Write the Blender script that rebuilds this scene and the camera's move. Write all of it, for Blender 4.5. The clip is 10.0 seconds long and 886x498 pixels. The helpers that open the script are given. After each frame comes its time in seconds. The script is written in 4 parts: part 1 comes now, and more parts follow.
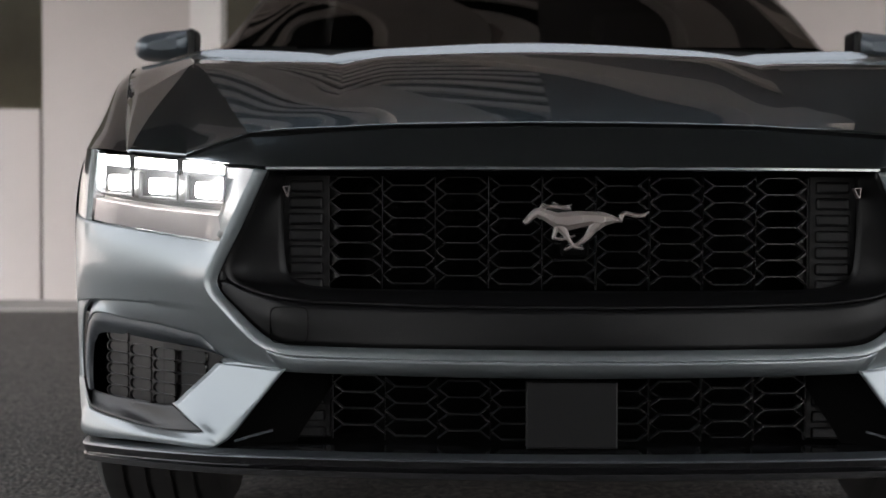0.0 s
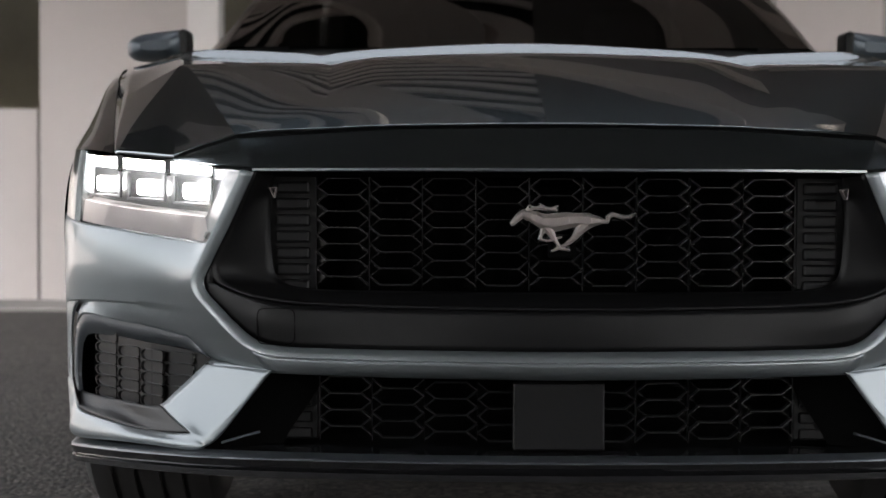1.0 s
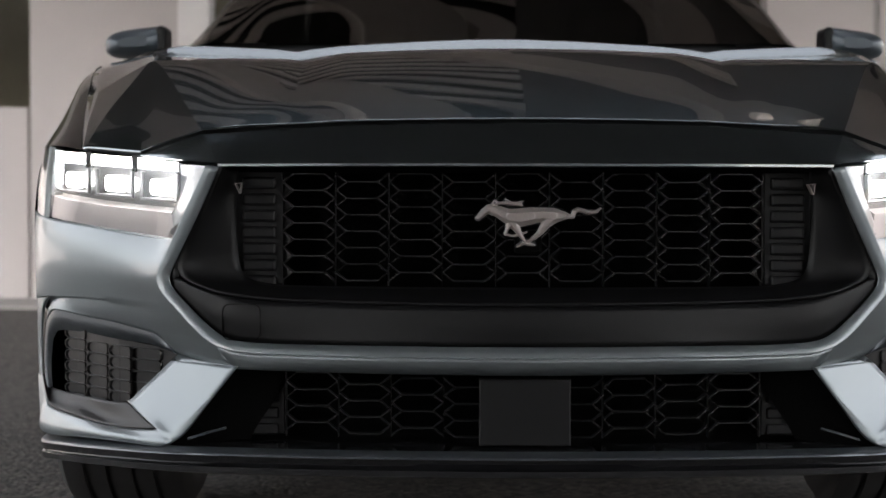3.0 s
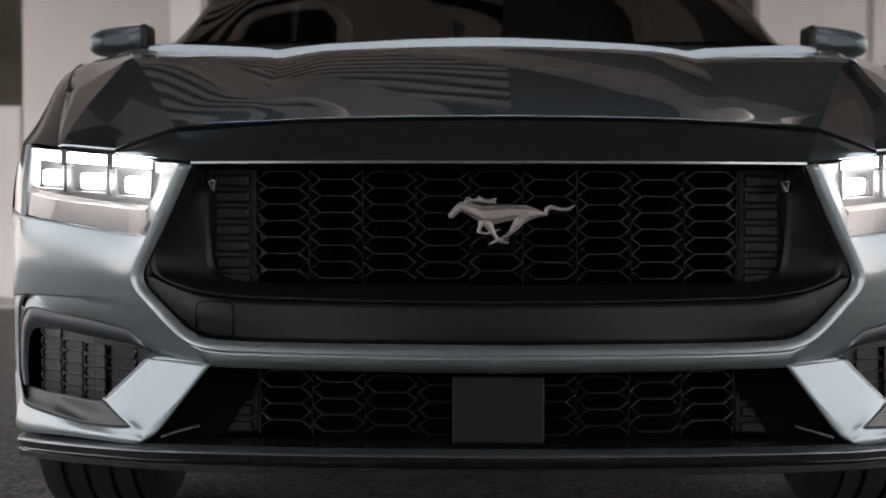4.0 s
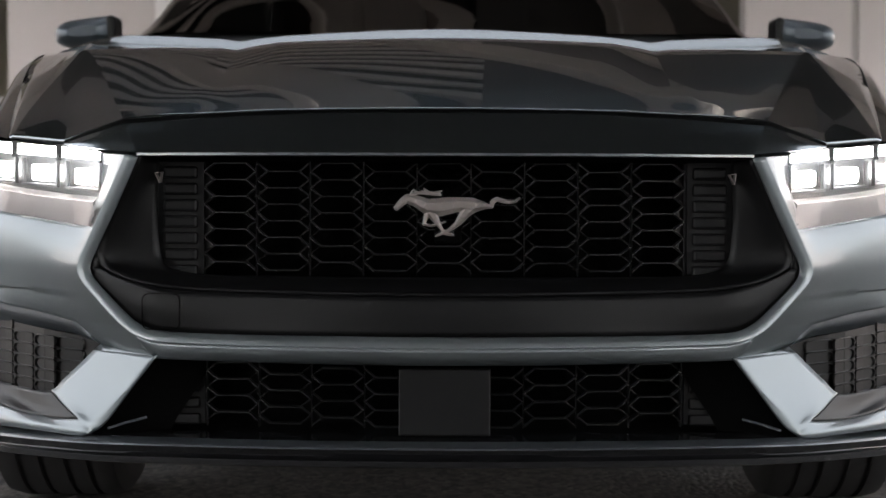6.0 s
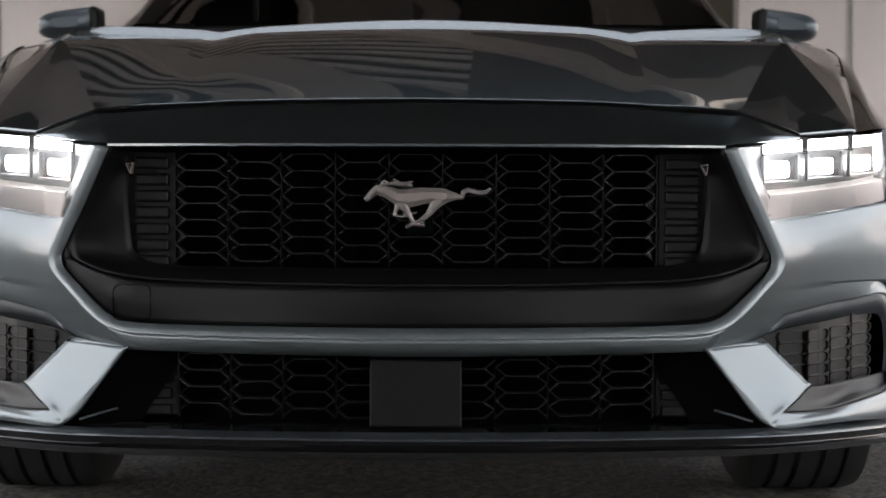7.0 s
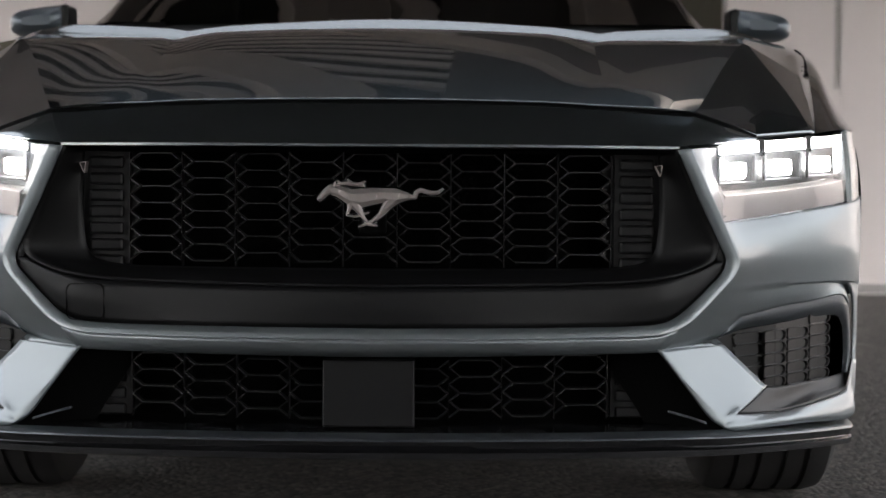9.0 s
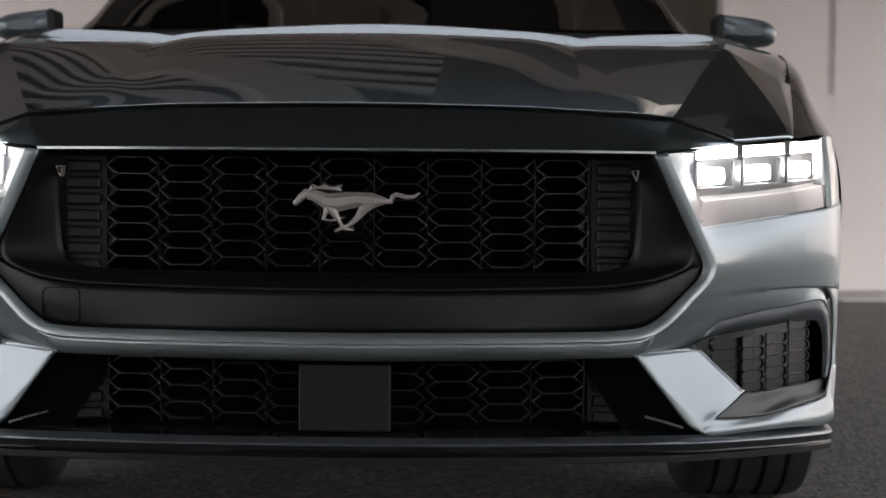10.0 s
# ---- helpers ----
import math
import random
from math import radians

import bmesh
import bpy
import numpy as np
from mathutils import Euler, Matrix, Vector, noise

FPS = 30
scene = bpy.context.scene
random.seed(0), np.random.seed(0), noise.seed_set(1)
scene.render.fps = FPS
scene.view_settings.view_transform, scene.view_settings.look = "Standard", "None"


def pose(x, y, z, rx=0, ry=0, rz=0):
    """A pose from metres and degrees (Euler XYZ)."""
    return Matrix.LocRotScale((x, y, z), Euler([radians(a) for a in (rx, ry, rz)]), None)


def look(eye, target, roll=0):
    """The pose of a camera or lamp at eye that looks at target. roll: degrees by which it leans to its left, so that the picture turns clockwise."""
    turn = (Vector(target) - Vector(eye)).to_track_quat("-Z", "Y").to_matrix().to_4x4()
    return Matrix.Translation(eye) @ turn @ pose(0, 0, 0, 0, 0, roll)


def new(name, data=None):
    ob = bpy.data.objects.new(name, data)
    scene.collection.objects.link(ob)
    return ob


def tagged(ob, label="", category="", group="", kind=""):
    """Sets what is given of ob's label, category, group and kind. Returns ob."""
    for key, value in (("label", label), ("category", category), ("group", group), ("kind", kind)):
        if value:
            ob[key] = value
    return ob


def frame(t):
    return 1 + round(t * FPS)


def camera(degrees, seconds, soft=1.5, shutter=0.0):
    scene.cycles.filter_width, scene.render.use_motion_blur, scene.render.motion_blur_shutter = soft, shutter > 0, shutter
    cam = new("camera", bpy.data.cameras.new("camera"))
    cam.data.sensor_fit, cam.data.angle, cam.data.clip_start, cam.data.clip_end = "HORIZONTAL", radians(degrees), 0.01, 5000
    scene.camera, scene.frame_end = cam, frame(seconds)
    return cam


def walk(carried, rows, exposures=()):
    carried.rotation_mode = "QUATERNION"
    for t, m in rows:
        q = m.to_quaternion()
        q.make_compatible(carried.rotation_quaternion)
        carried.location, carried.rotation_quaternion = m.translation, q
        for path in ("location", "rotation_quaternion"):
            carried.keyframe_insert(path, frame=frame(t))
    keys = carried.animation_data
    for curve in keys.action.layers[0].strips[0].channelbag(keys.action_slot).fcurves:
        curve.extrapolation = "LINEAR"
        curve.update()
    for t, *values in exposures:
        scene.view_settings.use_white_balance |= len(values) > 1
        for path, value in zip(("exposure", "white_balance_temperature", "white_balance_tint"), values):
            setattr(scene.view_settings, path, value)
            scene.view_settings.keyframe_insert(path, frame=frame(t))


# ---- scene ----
cam = camera(26.0, 10.0)
PATH = [
    (0, (-0.197, -3.26, 0.667), (-0.213, -1.261, 0.601), 0.2),
    (0.5, (-0.184, -3.259, 0.667), (-0.201, -1.26, 0.602), 0.2),
    (1, (-0.171, -3.258, 0.671), (-0.189, -1.259, 0.604), 0.2),
    (1.5, (-0.162, -3.256, 0.67), (-0.179, -1.257, 0.604), 0.2),
    (2, (-0.144, -3.256, 0.668), (-0.163, -1.257, 0.601), 0.2),
    (2.5, (-0.13, -3.253, 0.667), (-0.149, -1.255, 0.599), 0.1),
    (4, (-0.063, -3.248, 0.662), (-0.083, -1.25, 0.593), 0.1),
    (4.5, (-0.045, -3.247, 0.666), (-0.063, -1.249, 0.591), 0.0),
    (5, (-0.02, -3.244, 0.665), (-0.04, -1.246, 0.587), 0.1),
    (5.5, (0.003, -3.244, 0.664), (-0.017, -1.245, 0.588), 0.2),
    (7, (0.085, -3.238, 0.661), (0.061, -1.24, 0.575), 0.2),
    (7.5, (0.103, -3.237, 0.667), (0.08, -1.239, 0.577), 0.3),
    (8, (0.127, -3.236, 0.665), (0.103, -1.238, 0.574), 0.3),
    (8.5, (0.148, -3.233, 0.666), (0.122, -1.236, 0.574), 0.4),
    (9, (0.168, -3.235, 0.665), (0.142, -1.237, 0.577), 0.4),
    (9.5, (0.187, -3.234, 0.664), (0.161, -1.236, 0.579), 0.5),
    (10, (0.21, -3.233, 0.663), (0.183, -1.235, 0.581), 0.5),
]
cam.data.dof.use_dof, cam.data.dof.focus_distance, cam.data.dof.aperture_fstop = True, 3.35, 6.0
walk(cam, [(t, look(eye, target, roll)) for t, eye, target, roll in PATH])


# ---- world and light ----
GROUND = -0.035
world = bpy.data.worlds.new("overcast_sky")
scene.world = world
world.use_nodes = True
wn = world.node_tree.nodes
sky = wn.new("ShaderNodeTexSky")
sky.sky_type = "NISHITA"
sky.sun_disc = False
sky.sun_elevation, sky.sun_rotation = radians(40), radians(180)
sky.dust_density = 4.0
grey = wn.new("ShaderNodeHueSaturation")
grey.inputs["Saturation"].default_value = 0.22
world.node_tree.links.new(sky.outputs[0], grey.inputs["Color"])
world.node_tree.links.new(grey.outputs[0], wn["Background"].inputs[0])
wn["Background"].inputs[1].default_value = 0.15
sun = new("sun", bpy.data.lights.new("sun", "SUN"))
sun.data.energy, sun.data.angle, sun.data.color = 0.8, radians(20), (1.0, 0.95, 0.88)
sun.matrix_world = look((0, -9, 7.5), (0, 0, 0))
scene.view_settings.exposure = 2.72

# ---- materials ----


def material(name, color, rough=0.5, metal=0.0, coat=0.0, grain=0.0, size=30.0, bump=0.0, stain=0.0, stain_size=2.0, spec=0.5):
    """A principled surface with variation at two scales: grain (fine) and stain (large)."""
    m = bpy.data.materials.new(name)
    m.use_nodes = True
    n, l = m.node_tree.nodes, m.node_tree.links
    b = n["Principled BSDF"]
    b.inputs["Base Color"].default_value = (*color, 1)
    b.inputs["Roughness"].default_value = rough
    b.inputs["Metallic"].default_value = metal
    b.inputs["Coat Weight"].default_value = coat
    b.inputs["Coat IOR"].default_value = 1.65
    b.inputs["Coat Roughness"].default_value = 0.015
    b.inputs["Specular IOR Level"].default_value = spec
    co = n.new("ShaderNodeTexCoord")
    if grain or stain:
        fine, broad = n.new("ShaderNodeTexNoise"), n.new("ShaderNodeTexNoise")
        for node, scale, detail in ((fine, size, 4), (broad, stain_size, 6)):
            node.inputs["Scale"].default_value = scale
            node.inputs["Detail"].default_value = detail
            l.new(co.outputs["Object"], node.inputs["Vector"])
        mix = n.new("ShaderNodeMath")
        mix.operation = "MULTIPLY_ADD"
        mix.inputs[1].default_value = 2 * grain
        l.new(fine.outputs["Fac"], mix.inputs[0])
        mul = n.new("ShaderNodeMath")
        mul.operation = "MULTIPLY_ADD"
        mul.inputs[1].default_value = 2 * stain
        mul.inputs[2].default_value = 1 - grain - stain
        l.new(broad.outputs["Fac"], mul.inputs[0])
        l.new(mul.outputs[0], mix.inputs[2])
        hue = n.new("ShaderNodeHueSaturation")
        hue.inputs["Color"].default_value = (*color, 1)
        l.new(mix.outputs[0], hue.inputs["Value"])
        l.new(hue.outputs[0], b.inputs["Base Color"])
    if bump:
        tex, bp = n.new("ShaderNodeTexNoise"), n.new("ShaderNodeBump")
        tex.inputs["Scale"].default_value, tex.inputs["Detail"].default_value = size * 2, 5
        bp.inputs["Strength"].default_value, bp.inputs["Distance"].default_value = 0.6, bump
        l.new(co.outputs["Object"], tex.inputs["Vector"])
        l.new(tex.outputs["Fac"], bp.inputs["Height"])
        l.new(bp.outputs[0], b.inputs["Normal"])
    return m


def chippings(name, color):
    """Worn asphalt: light and dark stone chips in a dark binder, with broad stains."""
    m = material(name, color, 0.85, 0, 0, 0.35, 60, 0, 0.35, 0.8)
    n, l = m.node_tree.nodes, m.node_tree.links
    b = n["Principled BSDF"]
    base = b.inputs["Base Color"].links[0].from_socket
    co, vor, ramp, mul, bp = (n.new("ShaderNode" + k) for k in ("TexCoord", "TexVoronoi", "ValToRGB", "Mix", "Bump"))
    vor.inputs["Scale"].default_value = 70
    l.new(co.outputs["Object"], vor.inputs["Vector"])
    ramp.color_ramp.elements[0].color, ramp.color_ramp.elements[1].color = (0.35, 0.35, 0.35, 1), (2.2, 2.1, 2.0, 1)
    ramp.color_ramp.elements[0].position, ramp.color_ramp.elements[1].position = 0.25, 0.95
    l.new(vor.outputs["Color"], ramp.inputs[0])
    mul.data_type, mul.blend_type = "RGBA", "MULTIPLY"
    mul.inputs[0].default_value = 1.0
    l.new(base, mul.inputs[6])
    l.new(ramp.outputs[0], mul.inputs[7])
    l.new(mul.outputs[2], b.inputs["Base Color"])
    bp.inputs["Strength"].default_value, bp.inputs["Distance"].default_value = 0.8, 0.006
    bp.invert = True
    l.new(vor.outputs["Distance"], bp.inputs["Height"])
    l.new(bp.outputs[0], b.inputs["Normal"])
    return m


def glowing(name, color, strength):
    m = bpy.data.materials.new(name)
    m.use_nodes = True
    b = m.node_tree.nodes["Principled BSDF"]
    b.inputs["Base Color"].default_value = (0.8, 0.8, 0.8, 1)
    b.inputs["Emission Color"].default_value = (*color, 1)
    b.inputs["Emission Strength"].default_value = strength
    return m


def clear_glass(name, tint, ior=1.5):
    """A thin pane: it lets light through straight and mirrors more at a slant."""
    m = bpy.data.materials.new(name)
    m.use_nodes = True
    n, l = m.node_tree.nodes, m.node_tree.links
    n.remove(n["Principled BSDF"])
    fres, mix, clear, gloss = (n.new("ShaderNode" + k) for k in ("Fresnel", "MixShader", "BsdfTransparent", "BsdfGlossy"))
    fres.inputs["IOR"].default_value = ior
    clear.inputs["Color"].default_value = (*tint, 1)
    gloss.inputs["Roughness"].default_value = 0.01
    l.new(fres.outputs[0], mix.inputs[0])
    l.new(clear.outputs[0], mix.inputs[1])
    l.new(gloss.outputs[0], mix.inputs[2])
    l.new(mix.outputs[0], n["Material Output"].inputs["Surface"])
    return m


PAINT = material("blue_grey_paint", (0.20, 0.222, 0.232), 0.25, 0.95, 1.0, 0.03, 900)
PAINT.node_tree.nodes["Principled BSDF"].inputs["Specular Tint"].default_value = (0.10, 0.11, 0.12, 1)
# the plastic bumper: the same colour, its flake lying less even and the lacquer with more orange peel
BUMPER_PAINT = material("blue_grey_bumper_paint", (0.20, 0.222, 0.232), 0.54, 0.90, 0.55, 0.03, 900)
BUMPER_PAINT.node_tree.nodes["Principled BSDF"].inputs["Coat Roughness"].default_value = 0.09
SATIN = material("satin_black_plastic", (0.0038, 0.0038, 0.0042), 0.46, 0, 0, 0.15, 250, 0.0004, spec=0.26)
GLOSS = material("gloss_black_plastic", (0.010, 0.010, 0.011), 0.12, 0, 0.3, 0.1, 60)
MESH = material("grille_plastic", (0.007, 0.0066, 0.0066), 0.32, 0, 0.14, 0.12, 120, spec=0.25)
# near-black for seals and wipers; in recesses it puts shade into the colour
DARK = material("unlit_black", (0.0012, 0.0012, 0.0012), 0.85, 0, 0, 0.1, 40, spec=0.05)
CHARCOAL = material("charcoal_moulding", (0.065, 0.072, 0.08), 0.36, 0.5, 0.2, 0.1, 300, 0.0003)
SLATE = material("slate_mirror_cap", (0.07, 0.085, 0.10), 0.42, 0.4, 0.25, 0.05, 300)
SILVER = material("brushed_silver", (0.31, 0.272, 0.26), 0.42, 0.6, 0, 0.06, 200)
CHROME = material("lamp_chrome", (0.14, 0.14, 0.145), 0.40, 1.0)
LAMP_GREY = material("lamp_housing_grey", (0.035, 0.034, 0.034), 0.3, 0.3, 0.4, 0.06, 80)
BAND = material("pale_lamp_band", (0.32, 0.29, 0.28), 0.38, 0.0, 0.15, 0.04, 60)
RUBBER = material("tyre_rubber", (0.013, 0.012, 0.012), 0.75, 0, 0, 0.2, 90, 0.0008)
GLASS = clear_glass("tinted_screen_glass", (0.10, 0.105, 0.10), 1.65)
LENS = clear_glass("lamp_lens", (0.96, 0.97, 0.98), 1.4)
LED = glowing("lit_led", (1.0, 0.98, 0.96), 3.2)
BEAM = glowing("lit_projector", (1.0, 0.985, 0.96), 3.8)
ASPHALT = chippings("asphalt", (0.056, 0.051, 0.048))
PLASTER = material("pale_plaster", (0.45, 0.41, 0.395), 0.8, 0, 0, 0.03, 12, 0.001, 0.10, 0.7)
WHITE = material("white_paint", (0.66, 0.63, 0.62), 0.6, 0, 0, 0.02, 15, 0.0005, 0.06, 0.8)
KERB = material("pale_concrete", (0.28, 0.265, 0.25), 0.85, 0, 0, 0.12, 25, 0.002, 0.15, 1.2)
FRONT = material("grey_reflector", (0.52, 0.51, 0.51), 0.85, 0, 0, 0.08, 10, 0.001, 0.25, 0.5)
# near-black deck: the shade between the ribs is put into its colour
DECK = material("black_ceiling_deck", (0.012, 0.011, 0.010), 0.9, 0, 0, 0.2, 8, 0.001, 0.2, 0.5)
RIB = material("brown_ceiling_rib", (0.60, 0.53, 0.49), 0.85, 0, 0, 0.1, 8, 0.001, 0.2, 0.5)
BEAM_BROWN = material("pale_brown_concrete", (0.40, 0.35, 0.315), 0.8, 0, 0, 0.08, 9, 0.001, 0.2, 0.6)
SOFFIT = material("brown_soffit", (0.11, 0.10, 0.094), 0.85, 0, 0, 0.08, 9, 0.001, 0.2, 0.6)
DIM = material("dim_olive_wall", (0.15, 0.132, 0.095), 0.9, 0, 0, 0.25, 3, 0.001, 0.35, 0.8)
BROWN = material("brown_board", (0.09, 0.08, 0.062), 0.85, 0, 0, 0.2, 5, 0.001, 0.3, 0.6)

# ---- mesh helpers ----


def part(name, bm, mat, parent=None, label="", outward=False, sharp=0.7):
    bmesh.ops.remove_doubles(bm, verts=bm.verts, dist=0.00005)
    bm.normal_update()
    if outward and sum(f.normal.dot(f.calc_center_median() - Vector((0, 2.5, 0.4))) * f.calc_area() for f in bm.faces) < 0:
        bmesh.ops.reverse_faces(bm, faces=bm.faces)
    bm.normal_update()
    for e in bm.edges:
        if len(e.link_faces) == 2 and e.calc_face_angle(0) > sharp:
            e.smooth = False
    me = bpy.data.meshes.new(name)
    bm.to_mesh(me)
    bm.free()
    me.materials.append(mat)
    ob = new(name, me)
    if parent:
        ob.parent = parent
    if label:
        ob["label"] = label
    return ob


def empty(name):
    return new(name)


def spline(points, n):
    """n points along a smooth line through the given ones."""
    p = [Vector(q) for q in points]
    if len(p) == 2:
        return [p[0].lerp(p[1], i / (n - 1)) for i in range(n)]
    acc = [0.0]
    for a, b in zip(p, p[1:]):
        acc.append(acc[-1] + (b - a).length)
    out, k = [], 0
    for i in range(n):
        s = acc[-1] * i / (n - 1)
        while k < len(p) - 2 and s > acc[k + 1]:
            k += 1
        h = acc[k + 1] - acc[k] or 1e-9
        u = (s - acc[k]) / h

        def slope(j):
            if j == 0 and p[0].x == 0 and p[1].x > 0.05:
                return Vector((1, 0, 0))
            if j == 0:
                return (p[1] - p[0]) / (acc[1] - acc[0] or 1e-9)
            if j == len(p) - 1:
                return (p[-1] - p[-2]) / (acc[-1] - acc[-2] or 1e-9)
            return (p[j + 1] - p[j - 1]) / (acc[j + 1] - acc[j - 1] or 1e-9)
        u2, u3 = u * u, u * u * u
        out.append(p[k] * (2 * u3 - 3 * u2 + 1) + slope(k) * h * (u3 - 2 * u2 + u) + p[k + 1] * (3 * u2 - 2 * u3) + slope(k + 1) * h * (u3 - u2))
    return out


def run(points, k):
    """A smooth line through the points, with k steps from each one to the next."""
    p = [Vector(q) for q in points]
    p = [p[0] * 2 - p[1]] + p + [p[-1] * 2 - p[-2]]
    out = []
    for a, b, c, d in zip(p, p[1:], p[2:], p[3:]):
        for i in range(k):
            u = i / k
            out.append(b + (c - a) * (u / 2) + (a * 2 - b * 5 + c * 4 - d) * (u * u / 2) + (b * 3 - a - c * 3 + d) * (u ** 3 / 2))
    return out + [p[-2]]


def straight(points, n):
    """n points along the broken line through the given ones, keeping its corners where they fall."""
    p = [Vector(q) for q in points]
    acc = [0.0]
    for a, b in zip(p, p[1:]):
        acc.append(acc[-1] + (b - a).length)
    out, k = [], 0
    for i in range(n):
        s = acc[-1] * i / (n - 1)
        while k < len(p) - 2 and s > acc[k + 1]:
            k += 1
        out.append(p[k].lerp(p[k + 1], (s - acc[k]) / (acc[k + 1] - acc[k] or 1e-9)))
    return out


def sheet(bm, rows, smooth=True, mirror=False):
    """Quads over a grid of points. mirror: True for both halves of the car, 1 or -1 for one of them."""
    sides = {True: (1, -1), False: (1,)}[mirror] if isinstance(mirror, bool) else (mirror,)
    for side in sides:
        vs = [[bm.verts.new((side * q[0], q[1], q[2])) for q in row] for row in rows]
        for a, b in zip(vs, vs[1:]):
            for i in range(len(a) - 1):
                f = [a[i], a[i + 1], b[i + 1], b[i]]
                if side < 0:
                    f.reverse()
                bm.faces.new(f).smooth = smooth


def loft(bm, curves, n=24, m=2, mirror=True, smooth=True, line=spline):
    """A skin over curves, each taken at n points; m points between the first and the last curve."""
    rows = [line(c, n) for c in curves]
    if m > len(rows):
        cols = [spline([r[i] for r in rows], m) for i in range(n)]
        rows = [[cols[i][j] for i in range(n)] for j in range(m)]
    sheet(bm, rows, smooth, mirror)


def box(bm, lo, hi, bevel=0.0):
    m = Matrix.LocRotScale([(a + b) / 2 for a, b in zip(lo, hi)], None, [b - a for a, b in zip(lo, hi)])
    made = bmesh.ops.create_cube(bm, size=1, matrix=m)["verts"]
    if bevel:
        bmesh.ops.bevel(bm, geom=list({e for v in made for e in v.link_edges}), offset=bevel, segments=2, profile=0.5, affect="EDGES")


def thick(ob, depth, offset=-1.0):
    mod = ob.modifiers.new("thickness", "SOLIDIFY")
    mod.thickness, mod.offset = depth, offset
    return ob


def bar(bm, a, b, width, depth):
    """A straight bar from a to b in the grille's plane, with its depth along y."""
    a, b = Vector(a), Vector(b)
    d = (b - a).normalized()
    s = Vector((-d.z, 0, d.x)) * (width / 2)
    vs = []
    for q in (a, b):
        vs.append([bm.verts.new(q + s), bm.verts.new(q - s), bm.verts.new(q - s * 0.6 + Vector((0, depth, 0))), bm.verts.new(q + s * 0.6 + Vector((0, depth, 0)))])
    for i in range(4):
        bm.faces.new((vs[0][i], vs[0][(i + 1) % 4], vs[1][(i + 1) % 4], vs[1][i]))
    bm.faces.new(vs[0][::-1])
    bm.faces.new(vs[1])


def rail(bm, points, width, depth, closed=False):
    """One bent bar through the points, with its depth along y."""
    p = [Vector(q) for q in points]
    n, rings = len(p), []
    for i in range(n):
        a, b = (p[i - 1], p[(i + 1) % n]) if closed else (p[max(i - 1, 0)], p[min(i + 1, n - 1)])
        d = (b - a).normalized()
        s = Vector((-d.z, 0, d.x)).normalized() * (width / 2)
        rings.append([bm.verts.new(q) for q in (p[i] + s, p[i] - s, p[i] - s + Vector((0, depth, 0)), p[i] + s + Vector((0, depth, 0)))])
    for i in range(n if closed else n - 1):
        r, q = rings[i], rings[(i + 1) % n]
        for k in range(4):
            bm.faces.new((r[k], r[(k + 1) % 4], q[(k + 1) % 4], q[k]))
    if not closed:
        bm.faces.new(rings[0][::-1])
        bm.faces.new(rings[-1])


def fan(bm, points, y):
    """A flat plate in the plane y, through points (x, z)."""
    bm.faces.new([bm.verts.new((x, y, z)) for x, z in points])


def wall_box(name, lo, hi, mat, label, category="wall", kind="structure"):
    bm = bmesh.new()
    box(bm, lo, hi)
    return tagged(part(name, bm, mat), label, category, "", kind)


# ---- the place ----
bm = bmesh.new()
loft(bm, [[(-300, -300, GROUND), (300, -300, GROUND)], [(-300, 300, GROUND), (300, 300, GROUND)]], 2, 2, False)
tagged(part("ground", bm, ASPHALT), "coarse dark grey worn asphalt ground", "ground", "", "structure")

WALL = 8.0
wall_box("wall_back_parapet_left", (-16, WALL + 0.06, GROUND), (-2.67, WALL + 0.25, 1.11), PLASTER, "pale plaster parapet under a wide opening")
wall_box("wall_back_joint", (-2.67, WALL + 0.10, GROUND), (-2.64, WALL + 0.25, 1.11), BROWN, "narrow dark joint beside the pier")
wall_box("wall_back_parapet_middle", (-1.77, WALL + 0.06, GROUND), (1.67, WALL + 0.25, 1.11), PLASTER, "pale plaster parapet behind the car")
wall_box("wall_back_middle", (-1.25, WALL + 0.06, 1.11), (1.30, WALL + 0.25, 2.0), PLASTER, "pale plaster wall panel behind the car")
wall_box("wall_back_lintel", (-16, WALL - 0.06, 2.0), (16, WALL + 0.35, 3.05), PLASTER, "pale plaster lintel over the wall")
wall_box("wall_back_pier", (-2.64, WALL, GROUND), (-1.77, WALL + 0.30, 2.0), PLASTER, "pale plaster pier between two openings")
wall_box("wall_back_post", (-1.77, WALL - 0.03, 1.11), (-1.59, WALL + 0.27, 2.0), WHITE, "white painted post beside an opening")
wall_box("wall_back_right_inner", (1.67, WALL, GROUND), (2.29, WALL + 0.25, 2.0), PLASTER, "pale plaster wall beside a narrow opening")
wall_box("wall_back_right_low", (2.29, WALL + 0.003, GROUND), (2.33, WALL + 0.25, 1.12), PLASTER, "pale plaster wall under a joint")
wall_box("wall_back_right_joint", (2.29, WALL + 0.012, 1.12), (2.33, WALL + 0.25, 2.0), KERB, "recessed dark vertical wall joint")
wall_box("wall_back_right", (2.33, WALL, GROUND), (16, WALL + 0.25, 2.0), PLASTER, "long pale plaster wall")
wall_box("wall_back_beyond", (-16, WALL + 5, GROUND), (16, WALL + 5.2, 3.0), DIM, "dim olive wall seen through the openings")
# unseen wall added behind the camera as a reflector that brightens the bumper
wall_box("wall_front_reflector", (-4.0, -7.7, GROUND), (4.0, -7.5, 3.05), FRONT, "grey wall added out of view, mirrored in the bumper")
bm = bmesh.new()
box(bm, (-16, 7.3, GROUND - 0.05), (16, WALL + 0.06, GROUND + 0.02), 0.01)
